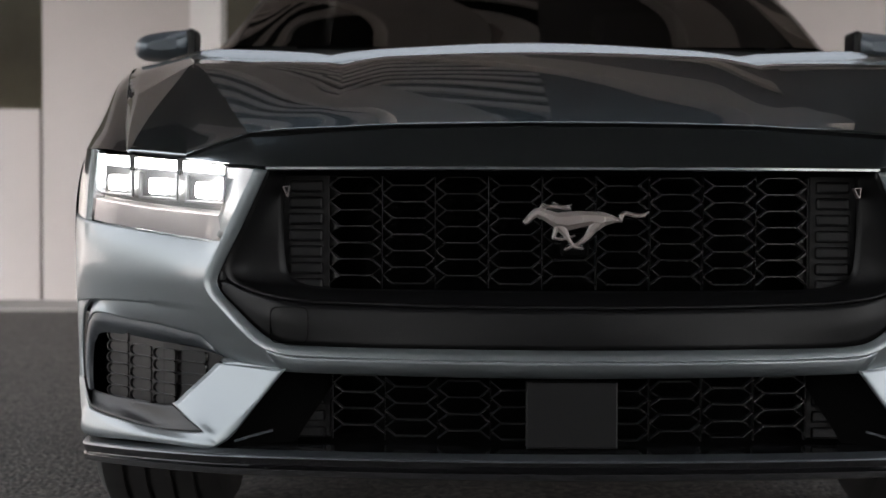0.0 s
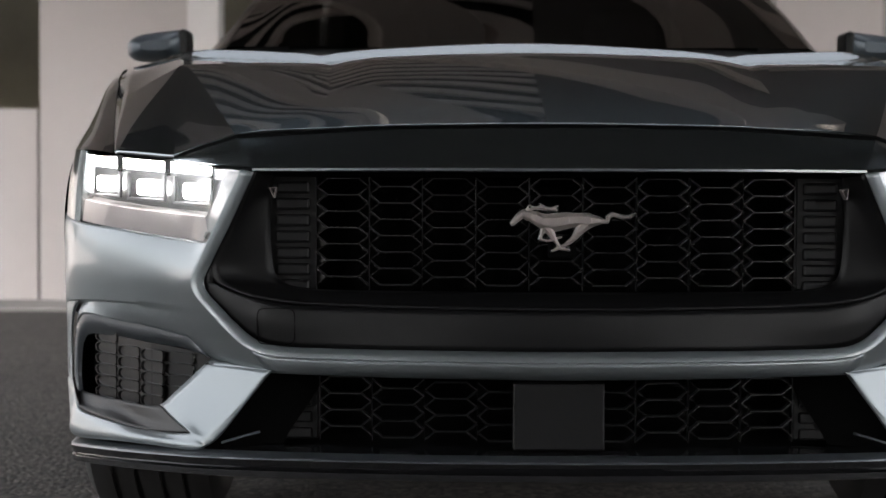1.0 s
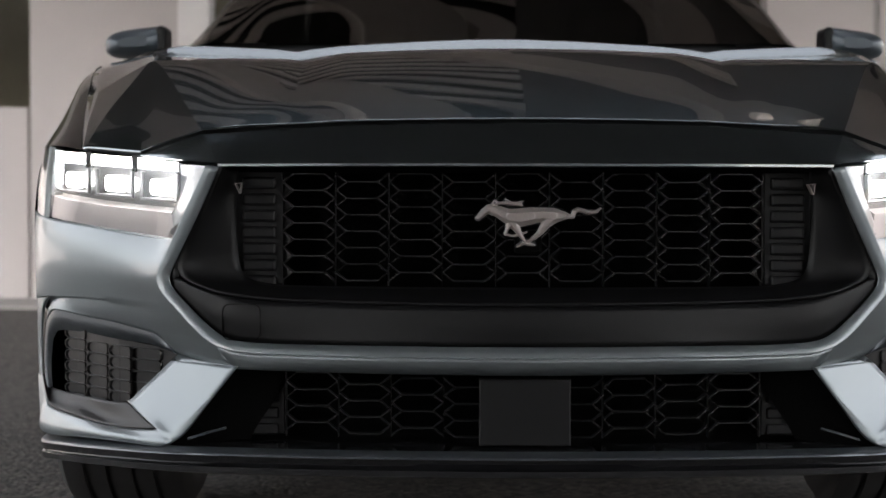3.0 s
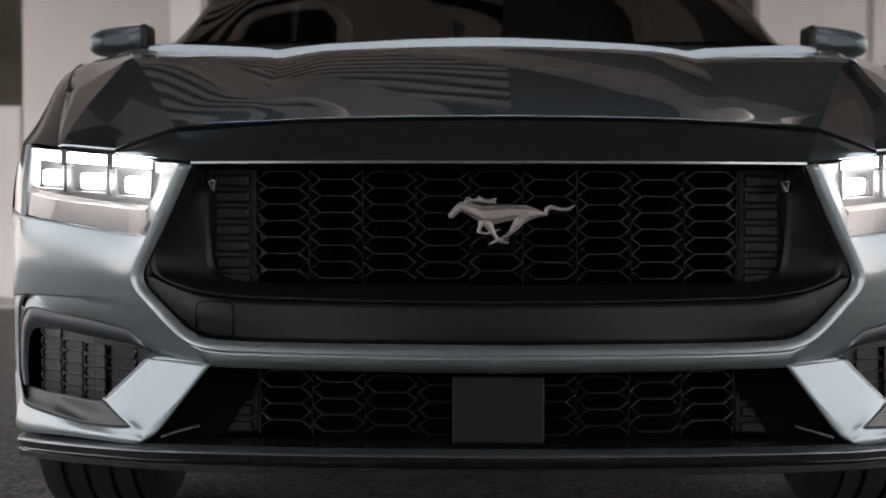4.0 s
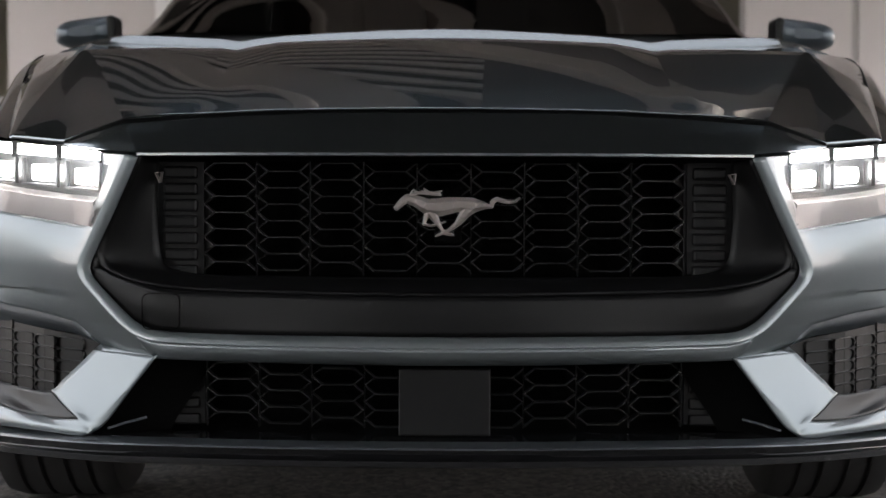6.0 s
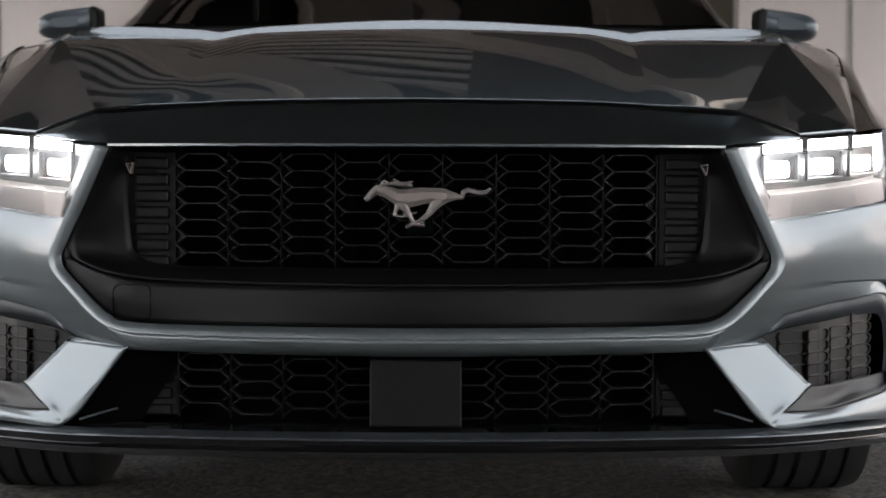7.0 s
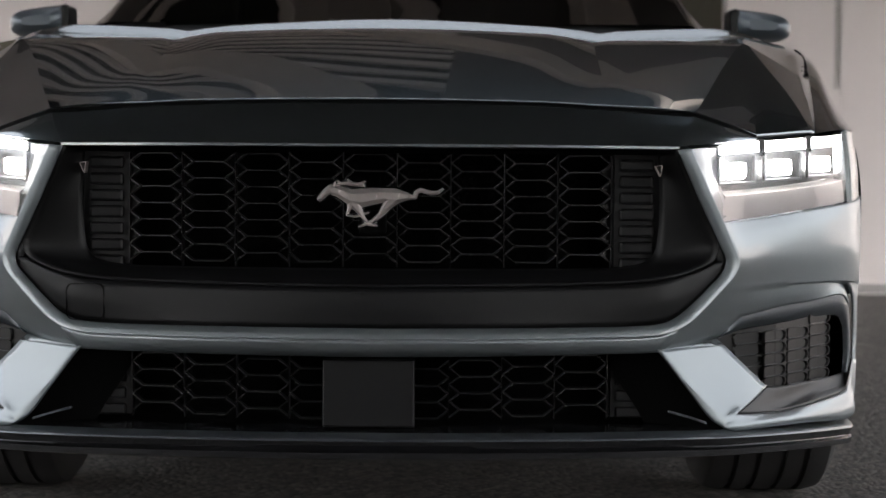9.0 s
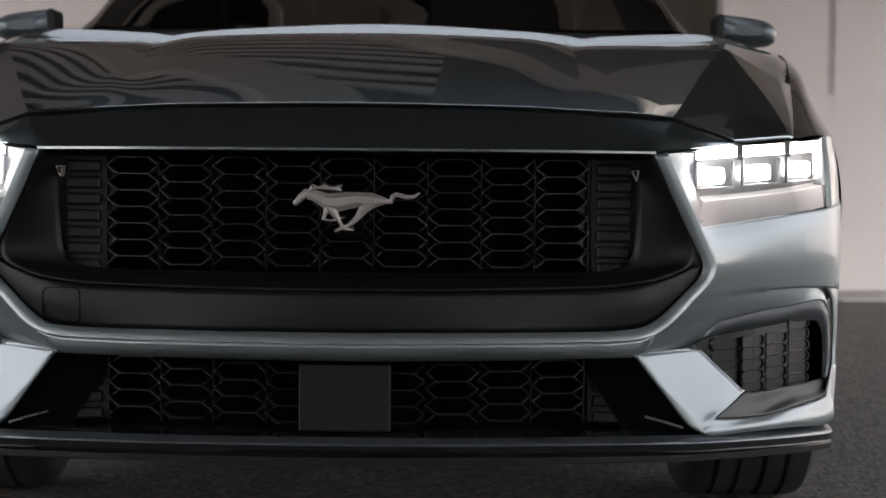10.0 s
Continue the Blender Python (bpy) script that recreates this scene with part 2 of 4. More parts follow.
tagged(part("pavement", bm, KERB), "pale concrete apron along the wall", "pavement", "", "structure")

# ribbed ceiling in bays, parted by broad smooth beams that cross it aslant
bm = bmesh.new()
# the gap over the screen is added to light the bonnet's rear edge
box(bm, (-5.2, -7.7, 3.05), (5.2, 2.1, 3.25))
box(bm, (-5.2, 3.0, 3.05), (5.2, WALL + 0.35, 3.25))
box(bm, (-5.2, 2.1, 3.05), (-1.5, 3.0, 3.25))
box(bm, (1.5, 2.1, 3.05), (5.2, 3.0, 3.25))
# unseen roof added beyond the wall, to shade what the openings show
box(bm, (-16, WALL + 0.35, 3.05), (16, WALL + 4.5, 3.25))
ceiling = tagged(part("ceiling", bm, DECK), "dark ribbed ceiling over the car, with an added roof beyond", "ceiling", "", "structure")
bm = bmesh.new()
slant = math.tan(radians(24))
for i in range(70):
    y = -9.6 + 0.29 * i
    for near, far in ((3.02, WALL - 0.4),):
        x0, x1 = max(-1.9, (y - far) / slant), min(0.15, (y - near) / slant)
        if x1 - x0 < 0.1:
            continue
        low = [bm.verts.new((x, y - slant * x + d, 3.015)) for x, d in ((x0, 0), (x1, 0), (x1, 0.11), (x0, 0.11))]
        top = [bm.verts.new((v.co.x, v.co.y, 3.051)) for v in low]
        bm.faces.new(low[::-1])
        for k in range(4):
            bm.faces.new((low[k], low[(k + 1) % 4], top[(k + 1) % 4], top[k]))
tagged(part("ceiling_ribs", bm, RIB), "pale brown slanting ribs under the dark ceiling", "ceiling", "", "structure")
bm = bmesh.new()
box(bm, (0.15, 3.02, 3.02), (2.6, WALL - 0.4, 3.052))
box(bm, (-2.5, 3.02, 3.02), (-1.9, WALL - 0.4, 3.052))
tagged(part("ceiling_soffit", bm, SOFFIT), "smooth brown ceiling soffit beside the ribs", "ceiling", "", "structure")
# pale strips added along the open sides, to brighten wings and bonnet facets
bm = bmesh.new()
box(bm, (2.6, 3.02, 3.02), (5.1, WALL - 0.1, 3.052))
box(bm, (-5.1, 3.02, 3.02), (-2.5, WALL - 0.1, 3.052))
tagged(part("ceiling_reflector", bm, PLASTER), "pale ceiling strip added to brighten the wings' reflections", "ceiling", "", "structure")
for x, y in ((-1.55, 5.3), (0.15, 5.3), (1.85, 5.3), (3.55, 5.3)):
    bm = bmesh.new()
    box(bm, (-0.20, -2.5, 2.84), (0.20, 2.5, 3.0), 0.01)
    beam = tagged(part("ceiling_beam", bm, BEAM_BROWN), "broad smooth brown ceiling beam", "beam", "ceiling beams", "structure")
    beam.matrix_basis = pose(x, y, 0, 0, 0, 31)

# ---- the car ----
car = empty("car")
# it stands a little askew to the camera's way
car.rotation_euler = (0, 0, 0.0105)
tagged(car, "blue-grey metallic sports coupe with lit headlamps and black grille", "car")

# edges of the nose, for its one half
CUT = [(0, 0.060, 0.770), (0.30, 0.085, 0.767), (0.565, 0.144, 0.754)]
LIP = [(0, -0.005, 0.700), (0.28, 0.010, 0.700), (0.528, 0.045, 0.699)]
GRILLE_EDGE = [(0, 0.000, 0.386), (0.229, 0.010, 0.387), (0.40, 0.034, 0.388), (0.48, 0.047, 0.391), (0.512, 0.053, 0.397), (0.54, 0.062, 0.413), (0.59, 0.083, 0.459), (0.612, 0.094, 0.482), (0.618, 0.097, 0.500), (0.607, 0.091, 0.528), (0.565, 0.069, 0.61), (0.526, 0.048, 0.692)]
STRIP_OUT = [(0, -0.012, 0.368), (0.229, -0.002, 0.369), (0.40, 0.023, 0.371), (0.492, 0.040, 0.374), (0.528, 0.048, 0.382), (0.558, 0.058, 0.400), (0.61, 0.082, 0.450), (0.636, 0.095, 0.479), (0.642, 0.099, 0.500), (0.629, 0.093, 0.532), (0.589, 0.072, 0.614), (0.549, 0.052, 0.696)]
STRIP_MID = [tuple((Vector(a) + Vector(b)) / 2 + Vector((0, -0.0022, 0))) for a, b in zip(GRILLE_EDGE, STRIP_OUT)]

bm = bmesh.new()
loft(bm, [GRILLE_EDGE, STRIP_MID, STRIP_OUT], 90, 9)
# the bar below the grille, down to the lower opening
loft(bm, [STRIP_OUT[:5], [(0, -0.006, 0.352), (0.25, 0.006, 0.354), (0.46, 0.036, 0.358), (0.515, 0.0475, 0.364)], [(0, 0.012, 0.339), (0.25, 0.022, 0.341), (0.47, 0.046, 0.345), (0.497, 0.050, 0.346)]], 30, 7)
# the cheek between headlamp and lower intake; below its crease the skin steps back, deeper towards the outside
CHEEK = [
    [(0.606, 0.085, 0.568), (0.640, 0.150, 0.570), (0.70, 0.228, 0.575), (0.783, 0.322, 0.584), (0.86, 0.420, 0.592), (0.918, 0.505, 0.598), (0.954, 0.600, 0.606), (0.965, 0.66, 0.61)],
    [(0.628, 0.092, 0.535), (0.655, 0.148, 0.542), (0.71, 0.222, 0.548), (0.79, 0.315, 0.553), (0.866, 0.412, 0.557), (0.922, 0.50, 0.56), (0.957, 0.600, 0.56), (0.967, 0.66, 0.56)],
    [(0.642, 0.099, 0.500), (0.665, 0.146, 0.502), (0.715, 0.219, 0.505), (0.792, 0.313, 0.507), (0.868, 0.41, 0.507), (0.924, 0.50, 0.507), (0.957, 0.600, 0.505), (0.967, 0.66, 0.505)],
    [(0.612, 0.083, 0.452), (0.643, 0.137, 0.452), (0.700, 0.222, 0.4505), (0.784, 0.320, 0.452), (0.868, 0.424, 0.450), (0.920, 0.502, 0.445), (0.955, 0.600, 0.435), (0.966, 0.66, 0.43)],
]
STEP = [(0.601, 0.083, 0.449), (0.640, 0.136, 0.4475), (0.698, 0.224, 0.4465), (0.784, 0.331, 0.4475), (0.866, 0.440, 0.445), (0.900, 0.496, 0.438), (0.914, 0.526, 0.424), (0.920, 0.545, 0.412)]
FRAME_TOP = [(0.548, 0.060, 0.399), (0.60, 0.122, 0.397), (0.660, 0.206, 0.396), (0.754, 0.314, 0.408), (0.817, 0.385, 0.412), (0.890, 0.466, 0.419), (0.912, 0.503, 0.407), (0.921, 0.525, 0.390)]
TUCK = Vector((-0.005, 0.003, 0.003))
rows = [run([Vector(c[0]) + TUCK * (c is not CHEEK[0])] + c[1:], 6) for c in CHEEK]
cols = [spline([r[i] for r in rows], 22) for i in range(len(rows[0]))]
sheet(bm, [[c[j] for c in cols] for j in range(22)], True, True)
sheet(bm, [rows[-1], run(STEP, 6)], True, True)
between = [tuple(Vector(a).lerp(Vector(b), 0.5) + Vector((0.001, -0.002, 0))) for a, b in zip(STEP, FRAME_TOP)]
rows = [run(c, 6) for c in (STEP, between, FRAME_TOP)]
cols = [spline([r[i] for r in rows], 8) for i in range(len(rows[0]))]
sheet(bm, [[c[j] for c in cols] for j in range(8)], True, True)
rows = [run(FRAME_TOP, 6)[:13]] + [run(c, 6) for c in ([(0.523, 0.051, 0.385), (0.592, 0.118, 0.382), (0.643, 0.194, 0.383)], [(0.515, 0.0475, 0.364), (0.575, 0.114, 0.367), (0.628, 0.186, 0.371)], [(0.497, 0.050, 0.346), (0.557, 0.112, 0.352), (0.613, 0.178, 0.3595)])]
sheet(bm, rows, True, True)
# outer corner beside the intake, down to the splitter
rows = [run(c, 5) for c in (
    [(0.904, 0.484, 0.446), (0.922, 0.516, 0.428), (0.932, 0.538, 0.395), (0.935, 0.545, 0.338), (0.931, 0.533, 0.282), (0.922, 0.512, 0.235), (0.912, 0.485, 0.182)],
    [(0.935, 0.545, 0.442), (0.944, 0.570, 0.425), (0.948, 0.580, 0.39), (0.948, 0.580, 0.335), (0.944, 0.570, 0.28), (0.936, 0.555, 0.235), (0.928, 0.53, 0.180)],
    [(0.966, 0.66, 0.432), (0.966, 0.66, 0.41), (0.965, 0.66, 0.38), (0.962, 0.66, 0.33), (0.957, 0.65, 0.28), (0.950, 0.64, 0.235), (0.942, 0.62, 0.18)])]
cols = [spline([r[i] for r in rows], 9) for i in range(len(rows[0]))]
sheet(bm, cols, True, True)
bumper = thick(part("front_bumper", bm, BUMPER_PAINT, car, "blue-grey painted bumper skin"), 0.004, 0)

# painted blade beside the lower opening: one skin that runs on as the strip under the intake, before its dark sloping floor
BLADE = [
    [(0.502, 0.075, 0.346), (0.552, 0.10, 0.286), (0.594, 0.122, 0.232), (0.618, 0.134, 0.212), (0.645, 0.15, 0.203), (0.722, 0.23, 0.199), (0.811, 0.34, 0.192), (0.912, 0.50, 0.180), (0.925, 0.54, 0.215), (0.935, 0.58, 0.28)],
    [(0.494, 0.046, 0.350), (0.544, 0.071, 0.288), (0.588, 0.093, 0.232), (0.613, 0.104, 0.212), (0.641, 0.118, 0.202), (0.720, 0.200, 0.199), (0.809, 0.310, 0.193), (0.918, 0.474, 0.182), (0.933, 0.520, 0.215), (0.946, 0.566, 0.285)],
    [(0.498, 0.043, 0.350), (0.549, 0.069, 0.289), (0.596, 0.092, 0.235), (0.620, 0.103, 0.219), (0.643, 0.115, 0.212), (0.720, 0.196, 0.2105), (0.809, 0.305, 0.207), (0.914, 0.464, 0.203), (0.929, 0.510, 0.228), (0.942, 0.556, 0.287)],
    [(0.506, 0.047, 0.350), (0.559, 0.077, 0.288), (0.616, 0.109, 0.240), (0.645, 0.127, 0.2305), (0.680, 0.166, 0.2255), (0.740, 0.240, 0.2215), (0.812, 0.330, 0.2250), (0.896, 0.455, 0.231), (0.914, 0.487, 0.246), (0.932, 0.535, 0.287)],
    [(0.566, 0.110, 0.3495), (0.608, 0.138, 0.306), (0.652, 0.163, 0.268), (0.682, 0.184, 0.2475), (0.718, 0.228, 0.240), (0.785, 0.320, 0.238), (0.843, 0.397, 0.2415), (0.900, 0.482, 0.246), (0.916, 0.502, 0.258), (0.931, 0.538, 0.288)],
    [(0.627, 0.177, 0.3475), (0.655, 0.196, 0.321), (0.687, 0.218, 0.292), (0.716, 0.239, 0.268), (0.768, 0.303, 0.262), (0.826, 0.388, 0.262), (0.876, 0.460, 0.2625), (0.905, 0.507, 0.264), (0.918, 0.517, 0.272), (0.930, 0.541, 0.289)],
]
for side in (1, -1):
    bm = bmesh.new()
    rows = [run(c, 8) for c in BLADE]
    cols = [run([r[i] for r in rows], 4) for i in range(len(rows[0]))]
    sheet(bm, [[c[j] for c in cols] for j in range(13)], True, side)
    sheet(bm, [[c[j] for c in cols[:25]] for j in range(12, 21)], True, side)
    sheet(bm, [straight([(0.494, 0.047, 0.351), (0.613, 0.1775, 0.3595)], 6), straight([(0.506, 0.0475, 0.350), (0.627, 0.177, 0.3475)], 6)], True, side)
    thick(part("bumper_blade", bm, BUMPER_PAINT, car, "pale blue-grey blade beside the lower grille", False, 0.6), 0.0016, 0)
    # floor continues the painted skin; its dark reflection is put into black satin
    bm = bmesh.new()
    sheet(bm, [[c[j] for c in cols[24:]] for j in range(12, 21)], True, side)
    thick(part("intake_floor", bm, SATIN, car, "corner intake floor, its dark reflection put into black"), 0.0016, 0)

# header panel between bonnet and grille
bm = bmesh.new()
loft(bm, [CUT, [(0, 0.022, 0.737), (0.29, 0.042, 0.735), (0.547, 0.091, 0.728)], LIP], 40, 8)
loft(bm, [LIP, [(0, -0.002, 0.694), (0.28, 0.014, 0.694), (0.530, 0.05, 0.693)], [(0, 0.03, 0.691), (0.28, 0.045, 0.691), (0.535, 0.085, 0.69)]], 40, 6)
loft(bm, [[(0.565, 0.144, 0.754), (0.547, 0.091, 0.728), (0.528, 0.045, 0.699)], [(0.630, 0.190, 0.736), (0.620, 0.158, 0.722), (0.605, 0.128, 0.7055)], [(0.690, 0.237, 0.718), (0.690, 0.236, 0.7165), (0.690, 0.235, 0.715)]], 8, 10)
loft(bm, [[(0.528, 0.045, 0.699), (0.605, 0.128, 0.7055), (0.690, 0.235, 0.715)], [(0.530, 0.06, 0.693), (0.605, 0.145, 0.700), (0.69, 0.25, 0.710)]], 10, 2)
part("header_panel", bm, PAINT, car, "", False, 0.15)
# rolled lower edge of the header, and a black strip added as the bonnet gap's shade
bm = bmesh.new()
right = [q + Vector((0, -0.002, -0.003)) for q in spline(LIP, 40)]
rail(bm, [Vector((-q.x, q.y, q.z)) for q in right[:0:-1]] + right, 0.004, 0.006)
part("header_lip", bm, PAINT, car)
bm = bmesh.new()
right = [q + Vector((0, -0.0005, 0.0022)) for q in spline(CUT, 40) + straight([CUT[-1], (0.630, 0.190, 0.736), (0.690, 0.237, 0.718)], 9)[1:]]
rail(bm, [Vector((-q.x, q.y, q.z)) for q in right[:0:-1]] + right, 0.0044, 0.006)
part("bonnet_gap_strip", bm, DARK, car, "black strip for the shaded bonnet gap")

# bonnet


def height(y, knots):
    for (a, za), (b, zb) in zip(knots, knots[1:]):
        if y <= b:
            break
    return za + (zb - za) * (y - a) / (b - a)


def along(front, rear):
    """A lengthwise line of the bonnet: the rising front part, then the flatter rear part."""
    ahead = run(front, 8)
    return ahead[:-1] + run([front[-1]] + rear, 6)


MID = along([(0, 0.064, 0.7725), (0, 0.25, 0.829), (0, 0.45, 0.884), (0, 0.63, 0.927), (0, 0.72, 0.943)], [(0, 1.02, 0.966), (0, 1.40, 0.992)])
MID30 = along([(0.30, 0.089, 0.7695), (0.31, 0.26, 0.823), (0.32, 0.45, 0.876), (0.33, 0.63, 0.918), (0.335, 0.72, 0.934)], [(0.345, 1.02, 0.954), (0.36, 1.40, 0.977)])
FOLD_IN = along([(0.385, 0.102, 0.766), (0.39, 0.26, 0.816), (0.395, 0.45, 0.866), (0.40, 0.63, 0.907), (0.405, 0.72, 0.923)], [(0.425, 1.02, 0.942), (0.46, 1.39, 0.966)])
FOLD = along([(0.412, 0.107, 0.765), (0.415, 0.26, 0.814), (0.42, 0.45, 0.862), (0.425, 0.63, 0.902), (0.43, 0.72, 0.917)], [(0.455, 1.02, 0.936), (0.496, 1.38, 0.959)])
FOLD_OUT = along([(0.44, 0.113, 0.764), (0.443, 0.26, 0.814), (0.448, 0.45, 0.864), (0.455, 0.63, 0.906), (0.46, 0.72, 0.921)], [(0.49, 1.02, 0.941), (0.54, 1.38, 0.965)])
CREASE = along([(0.567, 0.148, 0.7565), (0.602, 0.26, 0.793), (0.652, 0.43, 0.847), (0.702, 0.59, 0.896), (0.728, 0.655, 0.913)], [(0.775, 1.00, 0.945), (0.84, 1.38, 0.974)])
KINK = along([(0.690, 0.241, 0.7205), (0.700, 0.33, 0.770), (0.711, 0.45, 0.826), (0.724, 0.58, 0.883), (0.732, 0.653, 0.9115)], [(0.782, 1.00, 0.949), (0.848, 1.38, 0.973)])
FACET = along([(0.813, 0.366, 0.7325), (0.801, 0.43, 0.774), (0.783, 0.50, 0.818), (0.757, 0.58, 0.868), (0.738, 0.65, 0.9085)], [(0.792, 1.00, 0.945), (0.868, 1.38, 0.969)])
SIDE = along([(0.820, 0.369, 0.7305), (0.833, 0.44, 0.752), (0.847, 0.53, 0.782), (0.862, 0.63, 0.811), (0.880, 0.75, 0.843)], [(0.922, 1.05, 0.908), (0.958, 1.38, 0.948)])
bm = bmesh.new()
cols = []
for i in range(len(MID)):
    cols.append(spline([MID[i], MID30[i], FOLD_IN[i]], 14) + [FOLD[i]] + spline([FOLD_OUT[i], FOLD_OUT[i].lerp(CREASE[i], 0.5) + Vector((0, 0, 0.002)), CREASE[i]], 10) + straight([CREASE[i], KINK[i]], 5)[1:] + straight([KINK[i], FACET[i]], 5)[1:] + straight([FACET[i], SIDE[i]], 6)[1:])
# added upturned rear edge for the pale reflection, fading out towards the sides
rear = cols[-1]
for dy, dz in ((0.002, 0.001), (0.006, 0.0035), (0.018, 0.0113), (0.030, 0.0191), (0.036, 0.0228), (0.040, 0.0240), (0.046, 0.0235), (0.046, 0.010)):
    cols.append([q + Vector((0, dy, dz * min(1, max(0.1, (0.92 - q.x) / 0.14)))) for q in rear])
sheet(bm, cols, True, True)
bonnet = thick(part("bonnet", bm, PAINT, car, "glossy blue-grey bonnet with sharp creases", True, 0.11), 0.012, -1)

# front wings, doors and rear quarters


def arch(y):
    z = 0.175
    for c, r in ((0.94, 0.372), (3.66, 0.378)):
        if abs(y - c) < r:
            z = max(z, 0.33 + math.sqrt(r * r - (y - c) ** 2) + GROUND)
    return z


def flank(bm, y0, y1, n, side):
    rows = []
    for i in range(n):
        y = y0 + (y1 - y0) * i / (n - 1)
        lo = arch(y)
        tuck = 0.045 * max(0, (y - 4.2) / 0.55) ** 2
        top = height(y, [(0.6, 0.740), (0.70, 0.760), (0.95, 0.815), (1.17, 0.868), (1.46, 0.925), (1.78, 0.94), (3.0, 0.962), (4.0, 1.0), (4.76, 0.98)])
        out = height(y, [(0.6, 0.934), (0.70, 0.945), (0.95, 0.962), (1.17, 0.973), (1.46, 0.978), (1.78, 0.966), (3.0, 0.953), (3.8, 0.967), (4.76, 0.93)])
        pts = [(0.936 - tuck, 0.17), (0.955 - tuck, 0.32), (0.966 - tuck, 0.48), (0.969 - tuck, 0.60), ((out + 0.969) / 2 + 0.005 - tuck, 0.60 * 0.4 + top * 0.6), (out - tuck, top)]
        line = spline([(x, y, z) for x, z in pts], 30)
        row = []
        for k in range(14):
            z = lo + (top - lo) * k / 13
            for a, b in zip(line, line[1:]):
                if z <= b.z:
                    break
            u = min(max((z - a.z) / (b.z - a.z or 1e-9), 0), 1)
            row.append((side * (a.x + (b.x - a.x) * u), y, z))
        rows.append(row)
    sheet(bm, rows if side < 0 else [r[::-1] for r in rows], True)


for side in (1, -1):
    bm = bmesh.new()
    flank(bm, 0.645, 1.78, 60, side)
    crown = [
        [(0.823, 0.371, 0.728), (0.8555, 0.58, 0.795), (0.8955, 0.85, 0.866), (0.930, 1.10, 0.9155), (0.9605, 1.42, 0.950), (0.945, 1.78, 0.962)],
        [(0.866, 0.430, 0.735), (0.894, 0.62, 0.790), (0.928, 0.88, 0.855), (0.952, 1.11, 0.902), (0.968, 1.43, 0.945), (0.957, 1.78, 0.957)],
        [(0.902, 0.490, 0.737), (0.924, 0.66, 0.771), (0.949, 0.91, 0.831), (0.966, 1.13, 0.883), (0.975, 1.44, 0.937), (0.963, 1.78, 0.95)],
        [(0.930, 0.560, 0.735), (0.945, 0.70, 0.760), (0.962, 0.95, 0.815), (0.973, 1.17, 0.868), (0.978, 1.46, 0.925), (0.966, 1.78, 0.94)],
    ]
    rows = [run(c, 8) for c in crown]
    skin = [run([r[i] for r in rows], 4) for i in range(len(rows[0]))]
    sheet(bm, [[(side * q.x, q.y, q.z) for q in r] for r in (skin if side < 0 else [k[::-1] for k in skin])], True)
    # shoulder behind the headlamp
    fill = [run(c, 4) for c in (
        [(0.880, 0.500, 0.731), (0.902, 0.492, 0.736), (0.930, 0.560, 0.735), (0.939, 0.64, 0.748), (0.945, 0.70, 0.760)],
        [(0.885, 0.515, 0.67), (0.912, 0.505, 0.672), (0.942, 0.568, 0.675), (0.955, 0.64, 0.68), (0.961, 0.70, 0.685)],
        [(0.890, 0.525, 0.59), (0.919, 0.510, 0.597), (0.952, 0.592, 0.604), (0.964, 0.65, 0.61), (0.968, 0.70, 0.615)])]
    fcols = [spline([fill[0][i], fill[1][i], fill[2][i]], 10) for i in range(len(fill[0]))]
    sheet(bm, [[(side * q.x, q.y, q.z) for q in r] for r in (fcols if side < 0 else [k[::-1] for k in fcols])], True)
    part("front_wing", bm, PAINT, car)
    bm = bmesh.new()
    flank(bm, 1.786, 3.02, 30, side)
    part("door", bm, PAINT, car)
    bm = bmesh.new()
    flank(bm, 3.026, 4.76, 60, side)
    part("rear_quarter", bm, PAINT, car)

bm = bmesh.new()
loft(bm, [[(0, 3.95, 1.06), (0.5, 3.93, 1.05), (0.80, 3.85, 1.02), (0.945, 3.8, 0.99)], [(0, 4.4, 1.05), (0.5, 4.4, 1.045), (0.80, 4.38, 1.02), (0.955, 4.3, 0.99)], [(0, 4.80, 1.03), (0.5, 4.78, 1.025), (0.80, 4.76, 1.00), (0.885, 4.74, 0.985)]], 20, 10)
part("boot_lid", bm, PAINT, car)
bm = bmesh.new()
loft(bm, [[(0, 4.80, 1.03), (0.5, 4.78, 1.025), (0.80, 4.76, 1.00), (0.885, 4.74, 0.985)], [(0, 4.83, 0.7), (0.5, 4.82, 0.7), (0.80, 4.78, 0.7), (0.91, 4.74, 0.7)], [(0, 4.78, 0.22), (0.5, 4.77, 0.22), (0.80, 4.75, 0.22), (0.885, 4.74, 0.22)]], 20, 12)
part("rear_bumper", bm, PAINT, car)
# roof, screen and side windows
SCREEN_BASE = [(0, 1.56, 1.012), (0.35, 1.62, 1.018), (0.62, 1.745, 1.028), (0.772, 1.87, 1.036)]
SCREEN_MID = [(0, 2.02, 1.225), (0.35, 2.06, 1.22), (0.60, 2.13, 1.205), (0.722, 2.21, 1.186)]
SCREEN_TOP = [(0, 2.46, 1.365), (0.33, 2.48, 1.36), (0.54, 2.53, 1.345), (0.625, 2.58, 1.325)]
bm = bmesh.new()
loft(bm, [SCREEN_BASE, SCREEN_MID, SCREEN_TOP], 30, 20)
part("windscreen", bm, GLASS, car, "dark tinted windscreen mirroring the ceiling", True)
bm = bmesh.new()
